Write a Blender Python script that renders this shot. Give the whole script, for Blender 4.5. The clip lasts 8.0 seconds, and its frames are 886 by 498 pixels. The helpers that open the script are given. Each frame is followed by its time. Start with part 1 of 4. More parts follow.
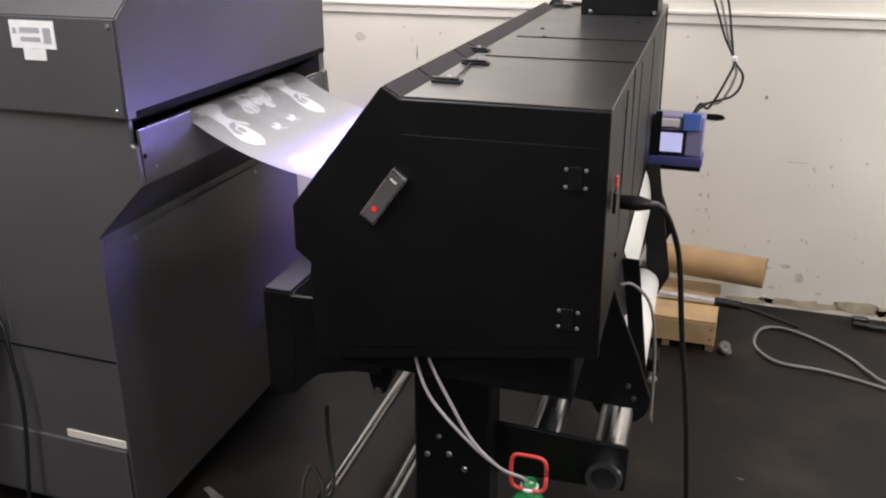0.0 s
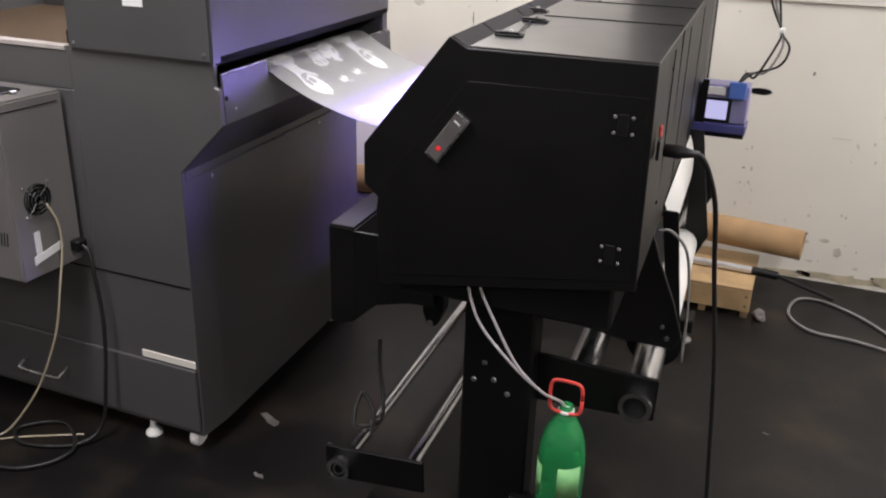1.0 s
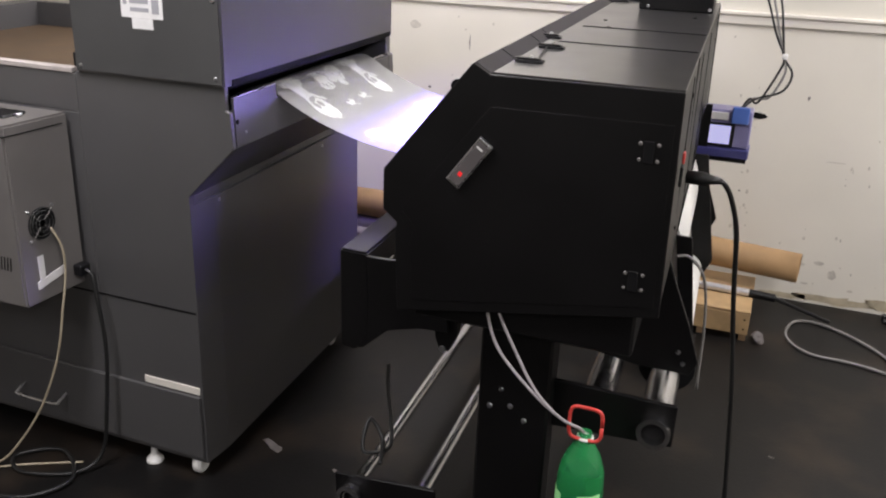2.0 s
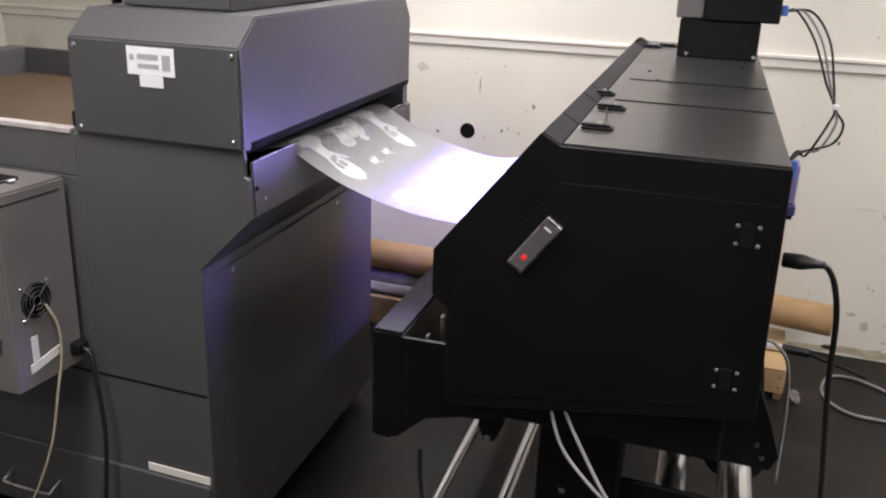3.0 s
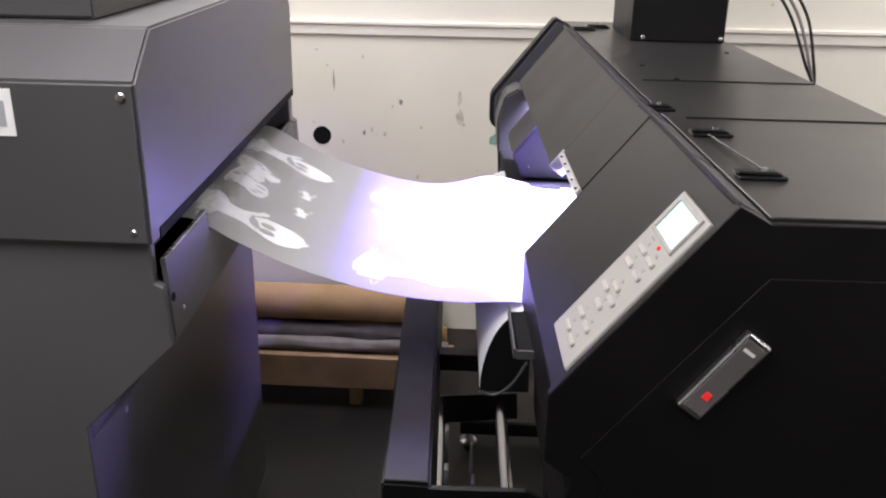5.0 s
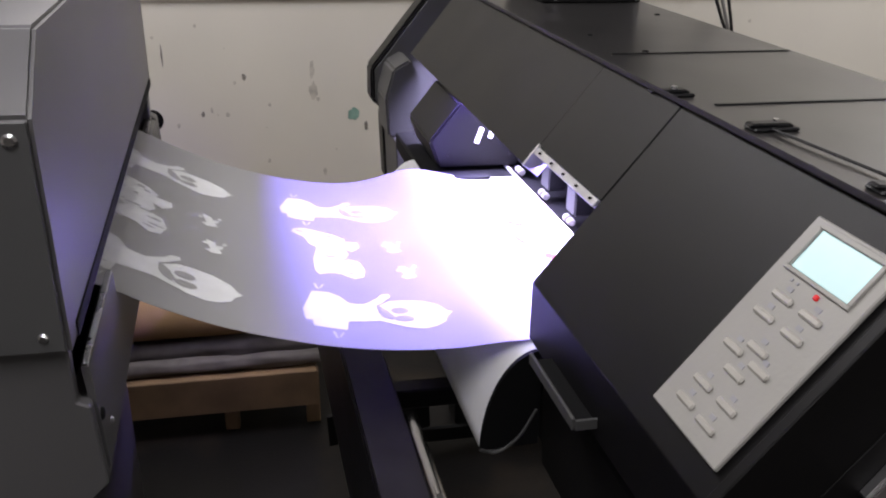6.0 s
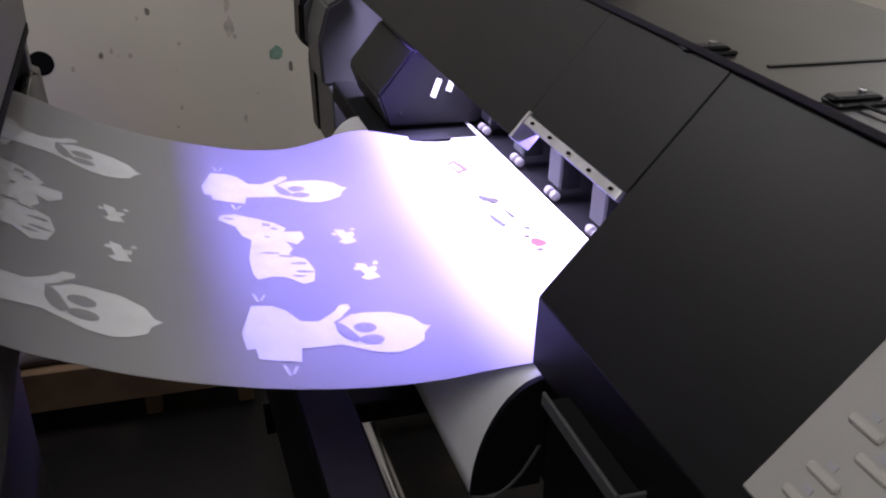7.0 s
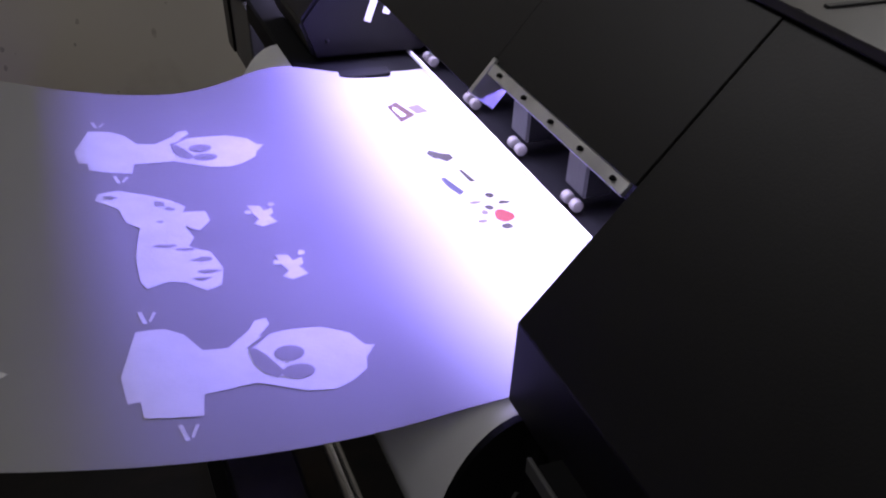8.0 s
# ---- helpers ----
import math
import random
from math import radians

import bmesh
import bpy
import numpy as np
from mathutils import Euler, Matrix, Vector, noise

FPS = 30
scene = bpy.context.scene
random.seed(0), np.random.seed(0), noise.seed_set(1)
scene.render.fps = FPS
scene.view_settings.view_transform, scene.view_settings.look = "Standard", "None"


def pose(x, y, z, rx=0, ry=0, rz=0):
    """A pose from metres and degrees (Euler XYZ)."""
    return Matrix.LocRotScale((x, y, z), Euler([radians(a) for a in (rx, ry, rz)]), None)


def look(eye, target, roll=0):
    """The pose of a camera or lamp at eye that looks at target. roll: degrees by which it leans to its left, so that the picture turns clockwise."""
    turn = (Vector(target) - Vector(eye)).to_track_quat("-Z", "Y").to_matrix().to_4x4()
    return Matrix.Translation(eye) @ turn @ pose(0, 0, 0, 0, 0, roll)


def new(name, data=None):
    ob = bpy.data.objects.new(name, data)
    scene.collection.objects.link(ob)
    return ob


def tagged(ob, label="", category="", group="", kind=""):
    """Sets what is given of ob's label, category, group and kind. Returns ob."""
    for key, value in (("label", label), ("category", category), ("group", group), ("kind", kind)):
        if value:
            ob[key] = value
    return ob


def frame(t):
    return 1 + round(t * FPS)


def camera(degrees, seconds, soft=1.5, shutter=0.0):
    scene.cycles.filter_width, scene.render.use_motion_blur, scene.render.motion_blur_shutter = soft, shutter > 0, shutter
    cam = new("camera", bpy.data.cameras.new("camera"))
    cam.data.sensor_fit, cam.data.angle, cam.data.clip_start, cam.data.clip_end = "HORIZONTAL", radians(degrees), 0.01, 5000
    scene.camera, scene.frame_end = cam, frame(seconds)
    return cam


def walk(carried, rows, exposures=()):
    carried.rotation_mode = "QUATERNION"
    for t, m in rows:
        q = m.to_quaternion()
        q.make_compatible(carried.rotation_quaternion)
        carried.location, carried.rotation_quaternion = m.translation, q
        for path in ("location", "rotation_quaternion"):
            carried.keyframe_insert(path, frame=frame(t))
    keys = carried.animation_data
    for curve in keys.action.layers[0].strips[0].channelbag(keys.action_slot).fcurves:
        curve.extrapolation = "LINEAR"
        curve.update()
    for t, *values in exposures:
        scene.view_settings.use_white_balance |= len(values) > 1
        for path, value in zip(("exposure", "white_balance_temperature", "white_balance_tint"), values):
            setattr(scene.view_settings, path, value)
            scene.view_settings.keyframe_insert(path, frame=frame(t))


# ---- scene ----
cam = camera(54.7, 8.0, soft=2.1)
PATH = [
    (0, (0.268, -1.388, 1.634), (-0.354, 0.381, 0.939), 0.1),
    (0.5, (0.308, -1.491, 1.638), (-0.364, 0.257, 0.934), 1.3),
    (1, (0.304, -1.573, 1.619), (-0.397, 0.144, 0.869), 1.7),
    (2.5, (0.12, -1.592, 1.636), (-0.526, 0.178, 0.967), 2.4),
    (3, (-0.004, -1.42, 1.654), (-0.637, 0.365, 1.012), 2.1),
    (3.5, (-0.122, -1.289, 1.651), (-0.654, 0.532, 1.018), 1.4),
    (4, (-0.349, -1.164, 1.661), (-0.666, 0.707, 1.029), 0.8),
    (4.2, (-0.424, -1.117, 1.658), (-0.688, 0.759, 1.018), 0.7),
    (5.5, (-0.713, -0.707, 1.638), (-0.637, 1.154, 0.909), 1.0),
    (6, (-0.87, -0.539, 1.638), (-0.513, 1.266, 0.854), 0.9),
    (6.5, (-0.929, -0.416, 1.622), (-0.443, 1.317, 0.749), 1.3),
    (7, (-0.879, -0.248, 1.611), (-0.354, 1.441, 0.678), 2.0),
    (7.6, (-0.834, -0.111, 1.602), (-0.262, 1.496, 0.557), 3.0),
    (8, (-0.805, 0.004, 1.579), (-0.184, 1.529, 0.443), 2.9),
]
walk(cam, [(t, look(eye, target, roll)) for t, eye, target, roll in PATH],
     [(0, 0.0), (3.5, 0.0), (4.2, -0.05), (5.5, -0.45), (6, -0.95), (6.5, -1.22), (7, -1.75), (7.6, -2.35), (8, -2.75)])

# ---- light ----
world = bpy.data.worlds.new("room")
scene.world = world
world.use_nodes = True
world.node_tree.nodes["Background"].inputs[0].default_value = (0.9, 0.95, 1.0, 1)
world.node_tree.nodes["Background"].inputs[1].default_value = 0.02


def area_lamp(name, m, sx, sy, power, color):
    d = bpy.data.lights.new(name, "AREA")
    d.shape, d.size, d.size_y, d.energy, d.color = "RECTANGLE", sx, sy, power, color
    ob = new(name, d)
    ob.matrix_world = m
    return ob


CEIL = 2.75
# all out of view; the southern pair is added to brighten south-facing sides
LAMPS = [(-1.3, -0.6), (1.6, -0.6), (-1.3, 1.6), (1.6, 1.6), (-1.3, -2.8), (1.6, -2.8)]
for lx, ly in LAMPS:
    area_lamp("ceiling_lamp", pose(lx, ly, CEIL - 0.07), 0.5, 1.2, 50 if ly > -2 else 26, (1.0, 0.965, 1.0))


# ---- materials ----
def material(name, color, rough=0.5, metal=0.0, vary=0.12, scale=6.0, bump=0.02, grain=180.0, spec=0.5, coat=0.0,
             emit=None, strength=0.0, trans=0.0, alpha=1.0, stain=None):
    """A node material: colour varied at two scales, fine relief, roughness varied with it."""
    m = bpy.data.materials.new(name)
    m.use_nodes = True
    nt = m.node_tree
    b = nt.nodes["Principled BSDF"]
    tex = nt.nodes.new("ShaderNodeTexCoord")
    big = nt.nodes.new("ShaderNodeTexNoise")
    big.inputs["Scale"].default_value, big.inputs["Detail"].default_value = scale, 6
    fine = nt.nodes.new("ShaderNodeTexNoise")
    fine.inputs["Scale"].default_value, fine.inputs["Detail"].default_value = grain, 2
    nt.links.new(tex.outputs["Object"], big.inputs["Vector"])
    nt.links.new(tex.outputs["Object"], fine.inputs["Vector"])
    ramp = nt.nodes.new("ShaderNodeValToRGB")
    lo = [max(0, v * (1 - vary)) for v in color]
    hi = [min(1, v * (1 + vary)) for v in color]
    ramp.color_ramp.elements[0].position, ramp.color_ramp.elements[1].position = 0.3, 0.7
    ramp.color_ramp.elements[0].color, ramp.color_ramp.elements[1].color = (*lo, 1), (*hi, 1)
    nt.links.new(big.outputs["Fac"], ramp.inputs["Fac"])
    out = ramp.outputs["Color"]
    if stain:
        st = nt.nodes.new("ShaderNodeTexNoise")
        st.inputs["Scale"].default_value, st.inputs["Detail"].default_value = stain[1], 8
        nt.links.new(tex.outputs["Object"], st.inputs["Vector"])
        sr = nt.nodes.new("ShaderNodeValToRGB")
        sr.color_ramp.elements[0].position, sr.color_ramp.elements[1].position = stain[2], stain[3]
        sr.color_ramp.elements[0].color, sr.color_ramp.elements[1].color = (0, 0, 0, 1), (1, 1, 1, 1)
        nt.links.new(st.outputs["Fac"], sr.inputs["Fac"])
        mix = nt.nodes.new("ShaderNodeMix")
        mix.data_type = "RGBA"
        nt.links.new(sr.outputs["Color"], mix.inputs["Factor"])
        nt.links.new(out, mix.inputs[6])
        mix.inputs[7].default_value = (*stain[0], 1)
        out = mix.outputs[2]
    nt.links.new(out, b.inputs["Base Color"])
    mr = nt.nodes.new("ShaderNodeMapRange")
    mr.inputs["To Min"].default_value, mr.inputs["To Max"].default_value = max(0.02, rough - 0.06), min(1, rough + 0.06)
    nt.links.new(big.outputs["Fac"], mr.inputs["Value"])
    nt.links.new(mr.outputs["Result"], b.inputs["Roughness"])
    if bump:
        bp = nt.nodes.new("ShaderNodeBump")
        bp.inputs["Strength"].default_value, bp.inputs["Distance"].default_value = bump * 5, 0.002
        nt.links.new(fine.outputs["Fac"], bp.inputs["Height"])
        nt.links.new(bp.outputs["Normal"], b.inputs["Normal"])
    b.inputs["Metallic"].default_value = metal
    b.inputs["Specular IOR Level"].default_value = spec
    b.inputs["Coat Weight"].default_value = coat
    b.inputs["Transmission Weight"].default_value = trans
    b.inputs["Alpha"].default_value = alpha
    if emit:
        b.inputs["Emission Color"].default_value, b.inputs["Emission Strength"].default_value = (*emit, 1), strength
    return m


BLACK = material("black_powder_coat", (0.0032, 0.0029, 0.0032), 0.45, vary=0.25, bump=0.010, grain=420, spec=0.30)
# the shell's black made paler: ceiling and wall reflection put into the base
BLACK_SHEEN = material("black_lid_painted_sheen", (0.022, 0.021, 0.0205), 0.32, vary=0.15, bump=0.004, grain=420, spec=1.0, coat=0.05)
# paler black for upward faces, with the light they catch painted in
LIT_BLACK = material("black_painted_lit", (0.036, 0.033, 0.037), 0.52, vary=0.2, scale=9, spec=0.22)
BLACK_PLASTIC = material("black_plastic", (0.006, 0.006, 0.007), 0.38, vary=0.15, spec=0.35)
DISPLAY_GLASS = material("smoked_display_window", (0.11, 0.10, 0.10), 0.2, vary=0.15, spec=0.6)
# near-black for seams and dark parts, and for painted shade inside openings
CAVITY = material("matt_near_black", (0.003, 0.003, 0.0035), 0.7, vary=0.2, spec=0.15)
GREY = material("grey_powder_coat", (0.077, 0.075, 0.076), 0.36, vary=0.08, scale=2.5, bump=0.014, grain=500, spec=0.65)
GREY_DARK = material("dark_grey_powder_coat", (0.058, 0.058, 0.058), 0.45, vary=0.1, scale=3, bump=0.02, grain=500)
APRON = material("pale_guide_plate", (0.72, 0.72, 0.73), 0.42, vary=0.08, scale=8)
GREY_CASE = material("grey_case_paint", (0.155, 0.145, 0.138), 0.5, vary=0.1, scale=5, bump=0.02, grain=400)
STEEL = material("brushed_steel", (0.62, 0.62, 0.64), 0.28, 1.0, vary=0.1, scale=20, bump=0.01)
ALU_DULL = material("worn_painted_edge", (0.40, 0.36, 0.34), 0.55, vary=0.2, scale=14)
ALU = material("aluminium_strip", (0.72, 0.72, 0.75), 0.35, 0.9, vary=0.1, scale=30)
CHROME = material("tube_metal", (0.55, 0.55, 0.56), 0.22, 1.0, vary=0.08, scale=12, bump=0.004)
WHITE_PLASTIC = material("white_plastic", (0.75, 0.74, 0.72), 0.4, vary=0.06)
PAPER = material("label_paper", (0.72, 0.71, 0.70), 0.7, vary=0.06, scale=40)
INK_BAR = material("label_print", (0.32, 0.32, 0.34), 0.7, vary=0.1)
PANEL_FACE = material("control_panel_face", (0.34, 0.33, 0.305), 0.42, vary=0.05, scale=10)
SCREEN = material("lit_lcd", (0.6, 0.8, 0.8), 0.3, emit=(0.52, 0.84, 0.84), strength=0.5)
SCREEN_BLUE = material("lit_display", (0.5, 0.5, 0.8), 0.3, emit=(0.62, 0.60, 1.0), strength=0.55)
KEY = material("key_cap", (0.50, 0.48, 0.44), 0.3, 0.2, vary=0.05, coat=0.4)
RED_LED = material("red_lamp", (0.6, 0.02, 0.02), 0.3, emit=(1.0, 0.03, 0.04), strength=0.4)
RED_PLASTIC = material("red_plastic", (0.62, 0.06, 0.05), 0.4, vary=0.1)
FILM = material("frosted_film", (0.30, 0.30, 0.295), 0.42, vary=0.05, scale=5, bump=0.004, spec=0.4)


def let_light_through(m, share):
    """Part of the light passes on through the sheet."""
    nt = m.node_tree
    b = nt.nodes["Principled BSDF"]
    tr = nt.nodes.new("ShaderNodeBsdfTranslucent")
    tr.inputs["Color"].default_value = (0.75, 0.75, 0.78, 1)
    mix = nt.nodes.new("ShaderNodeMixShader")
    mix.inputs[0].default_value = share
    nt.links.new(b.outputs[0], mix.inputs[1])
    nt.links.new(tr.outputs[0], mix.inputs[2])
    nt.links.new(mix.outputs[0], nt.nodes["Material Output"].inputs["Surface"])


let_light_through(FILM, 0.24)
FILM_WHITE = material("white_ink", (0.60, 0.61, 0.60), 0.55, vary=0.05, scale=30)
FILM_BACK = material("film_roll_white", (0.78, 0.77, 0.73), 0.45, vary=0.05, scale=4, bump=0.003)
WALL = material("painted_wall", (0.70, 0.665, 0.585), 0.6, vary=0.05, scale=1.6, bump=0.03, grain=60,
                stain=((0.42, 0.37, 0.30), 2.3, 0.62, 0.86))
TRIM = material("painted_trim", (0.76, 0.72, 0.65), 0.5, vary=0.04, scale=3)
MARK = material("scuff", (0.20, 0.185, 0.165), 0.8, vary=0.3, scale=40)
SMUDGE = material("faint_smudge", (0.52, 0.485, 0.42), 0.8, vary=0.2, scale=40)
DIRT = material("brown_dirt", (0.44, 0.38, 0.27), 0.8, vary=0.25, scale=18)
TEAL = material("teal_paint_spot", (0.22, 0.36, 0.30), 0.6, vary=0.2, scale=40)
FLOOR = material("worn_floor", (0.0042, 0.0037, 0.0036), 0.48, vary=0.45, scale=2.6, bump=0.05, grain=90, spec=0.30,
                 stain=((0.026, 0.018, 0.012), 2.7, 0.50, 0.70))
CEILING = material("ceiling_paint", (0.75, 0.73, 0.70), 0.8, vary=0.04, scale=2)
LAMP_GLASS = material("lamp_diffuser", (0.9, 0.9, 0.88), 0.4, emit=(1.0, 0.93, 0.84), strength=1.5)
CARD = material("cardboard", (0.34, 0.21, 0.10), 0.75, vary=0.15, scale=9, bump=0.03, grain=120)
WOOD = material("pine_board", (0.42, 0.28, 0.14), 0.6, vary=0.25, scale=7, bump=0.04, grain=60)
WOOD_DARK = material("old_wood", (0.22, 0.14, 0.075), 0.65, vary=0.25, scale=7, bump=0.04, grain=60)
BELT = material("brown_belt", (0.095, 0.062, 0.035), 0.6, vary=0.2, scale=14, bump=0.05, grain=140)
CLOTH = material("grey_wrap", (0.14, 0.125, 0.12), 0.7, vary=0.25, scale=15, bump=0.05, grain=30)
CABLE_BLACK = material("black_rubber", (0.010, 0.010, 0.010), 0.45, vary=0.2)
CABLE_GREY = material("grey_cable", (0.22, 0.21, 0.20), 0.5, vary=0.1)
CABLE_BEIGE = material("beige_cable", (0.42, 0.36, 0.26), 0.5, vary=0.1)
HOSE = material("milky_hose", (0.40, 0.365, 0.38), 0.3, vary=0.1, spec=0.6)
GREEN_PET = material("green_bottle_plastic", (0.05, 0.50, 0.16), 0.12, vary=0.1, trans=0.65)
GREEN_LABEL = material("green_label", (0.22, 0.50, 0.20), 0.4, vary=0.2, scale=25)
BLUE_BOX = material("blue_plastic", (0.06, 0.06, 0.20), 0.35, vary=0.1)
LILAC = material("pale_violet_plastic", (0.24, 0.22, 0.40), 0.35, vary=0.1, scale=12)
BLUE_CLIP = material("bright_blue_plastic", (0.10, 0.20, 0.62), 0.35, vary=0.1)
INK_RED = material("red_ink", (0.11, 0.007, 0.010), 0.5)
INK_DARK = material("dark_ink", (0.010, 0.006, 0.005), 0.5)
INK_YELLOW = material("yellow_ink", (0.65, 0.50, 0.20), 0.5)
INK_BLUE = material("blue_ink", (0.012, 0.011, 0.035), 0.5)
INK_BROWN = material("brown_ink", (0.035, 0.010, 0.008), 0.5)
INK_PALE = material("pale_grey_ink", (0.09, 0.07, 0.065), 0.5)
LED_FACE = material("led_strip_face", (0.9, 0.9, 1.0), 0.4, emit=(0.45, 0.36, 1.0), strength=2)


# ---- mesh helpers ----
def same(x, y, z):
    return x, y, z


def lean(x, y, z):
    """The machines stand a little askew to the wall."""
    return x - 0.05 * y, y, z + 0.018 * y


def part(name, bm, mat, parent=None, label="", warp=same):
    for v in bm.verts:
        v.co = warp(*v.co)
    bmesh.ops.recalc_face_normals(bm, faces=bm.faces)
    me = bpy.data.meshes.new(name)
    bm.to_mesh(me)
    bm.free()
    me.materials.append(mat)
    ob = new(name, me)
    if parent:
        ob.parent = parent
        ob.matrix_parent_inverse = parent.matrix_world.inverted()
    if label:
        ob["label"] = label
    return ob


def thing(name, label, category, group="", at=(0, 0, 0)):
    ob = new(name)
    ob.empty_display_size = 0.05
    ob.location = at
    ob.matrix_world = pose(*at)
    return tagged(ob, label, category, group)


def smooth(ob):
    for p in ob.data.polygons:
        p.use_smooth = True
    return ob


def box(x0, x1, y0, y1, z0, z1, bevel=0.002, seg=1):
    bm = bmesh.new()
    bmesh.ops.create_cube(bm, size=1)
    for v in bm.verts:
        v.co = ((x0 + x1) / 2 + v.co.x * (x1 - x0), (y0 + y1) / 2 + v.co.y * (y1 - y0), (z0 + z1) / 2 + v.co.z * (z1 - z0))
    if bevel:
        bmesh.ops.bevel(bm, geom=bm.edges[:], offset=bevel, segments=seg, affect="EDGES", clamp_overlap=True)
    return bm


def prism(profile, a0, a1, axis="y", bevel=0.002, seg=1):
    """A profile of (x, z) run along y, or (y, z) along x, or (x, y) along z."""
    bm = bmesh.new()
    put = {"y": lambda p, a: (p[0], a, p[1]), "x": lambda p, a: (a, p[0], p[1]), "z": lambda p, a: (p[0], p[1], a)}[axis]
    lo = [bm.verts.new(put(p, a0)) for p in profile]
    hi = [bm.verts.new(put(p, a1)) for p in profile]
    n = len(profile)
    bm.faces.new(lo)
    bm.faces.new(hi[::-1])
    for i in range(n):
        bm.faces.new((lo[i], hi[i], hi[(i + 1) % n], lo[(i + 1) % n]))
    bmesh.ops.recalc_face_normals(bm, faces=bm.faces)
    if bevel:
        bmesh.ops.bevel(bm, geom=bm.edges[:], offset=bevel, segments=seg, affect="EDGES", clamp_overlap=True)
    return bm


def spline(pts, per=8):
    """A smooth way through the points."""
    p = [Vector(q) for q in pts]
    p = [p[0] * 2 - p[1]] + p + [p[-1] * 2 - p[-2]]
    out = []
    for i in range(1, len(p) - 2):
        a, b, c, d = p[i - 1:i + 3]
        for k in range(per):
            t = k / per
            out.append(0.5 * (2 * b + (c - a) * t + (2 * a - 5 * b + 4 * c - d) * t * t + (3 * b - a - 3 * c + d) * t ** 3))
    return out + [p[-2]]


def cord(pts, r, sides=8, per=8, smoothed=True):
    """A round cord along the points."""
    way = spline(pts, per) if smoothed else [Vector(q) for q in pts]
    bm = bmesh.new()
    rings = []
    for i, q in enumerate(way):
        d = (way[min(i + 1, len(way) - 1)] - way[max(i - 1, 0)]).normalized()
        u = d.cross(Vector((0.31, 0.17, 0.93)))
        u.normalize()
        w = d.cross(u)
        rings.append([bm.verts.new(q + r * (u * math.cos(a) + w * math.sin(a))) for a in [2 * math.pi * k / sides for k in range(sides)]])
    for a, b in zip(rings, rings[1:]):
        for k in range(sides):
            bm.faces.new((a[k], a[(k + 1) % sides], b[(k + 1) % sides], b[k]))
    bm.faces.new(rings[0])
    bm.faces.new(rings[-1])
    return bm


def pipe(a, b, r, thick=0.004, sides=28):
    """A hollow tube with open ends."""
    a, b = Vector(a), Vector(b)
    d = (b - a).normalized()
    u = d.orthogonal().normalized()
    w = d.cross(u)
    bm = bmesh.new()
    rings = []
    for q, rad in ((a, r), (b, r), (b, r - thick), (a, r - thick)):
        rings.append([bm.verts.new(q + rad * (u * math.cos(t) + w * math.sin(t))) for t in [2 * math.pi * k / sides for k in range(sides)]])
    for i in range(4):
        p, q = rings[i], rings[(i + 1) % 4]
        for k in range(sides):
            bm.faces.new((p[k], p[(k + 1) % sides], q[(k + 1) % sides], q[k]))
    return bm


def lathe(rows, sides=28, at=(0, 0, 0), axis="z"):
    """Rows of (radius, height) turned round an axis."""
    bm = bmesh.new()
    rings = []
    for r, h in rows:
        ring = []
        for k in range(sides):
            t = 2 * math.pi * k / sides
            c, s = r * math.cos(t), r * math.sin(t)
            p = {"z": (c, s, h), "y": (c, h, s), "x": (h, c, s)}[axis]
            ring.append(bm.verts.new(Vector(p) + Vector(at)))
        rings.append(ring)
    for a, b in zip(rings, rings[1:]):
        for k in range(sides):
            bm.faces.new((a[k], a[(k + 1) % sides], b[(k + 1) % sides], b[k]))
    bm.faces.new(rings[0])
    bm.faces.new(rings[-1])
    return bm


def screw(at, axis, parent, r=0.006, mat=None, warp=same, name="screw"):
    s = -0.003 if axis in ("y", "-x") else 0.003
    ax = axis.strip("-")
    bm = lathe([(r * 0.6, s), (r, s * 0.5), (r, 0)], 12, at, ax)
    return part(name, bm, mat or STEEL, parent, "", warp)


def blob(outline, put, thick=0.0012):
    """A thin flat shape from an outline of (u, v), laid by put(u, v, height)."""
    bm = bmesh.new()
    lo = [bm.verts.new(put(u, v, 0.0)) for u, v in outline]
    hi = [bm.verts.new(put(u, v, thick)) for u, v in outline]
    n = len(outline)
    bm.faces.new(hi)
    bm.faces.new(lo[::-1])
    for i in range(n):
        bm.faces.new((lo[i], lo[(i + 1) % n], hi[(i + 1) % n], hi[i]))
    bmesh.ops.triangulate(bm, faces=bm.faces[:])
    return bm


def oval(cx, cy, rx, ry, n=18, wob=0.0, seed=0):
    rnd = random.Random(seed)
    return [(cx + rx * math.cos(t) * (1 + wob * rnd.uniform(-1, 1)), cy + ry * math.sin(t) * (1 + wob * rnd.uniform(-1, 1)))
            for t in [2 * math.pi * k / n for k in range(n)]]


# ---- the room ----
WALL_Y = 2.56
X0, X1, Y0 = -4.2, 3.4, -6.5


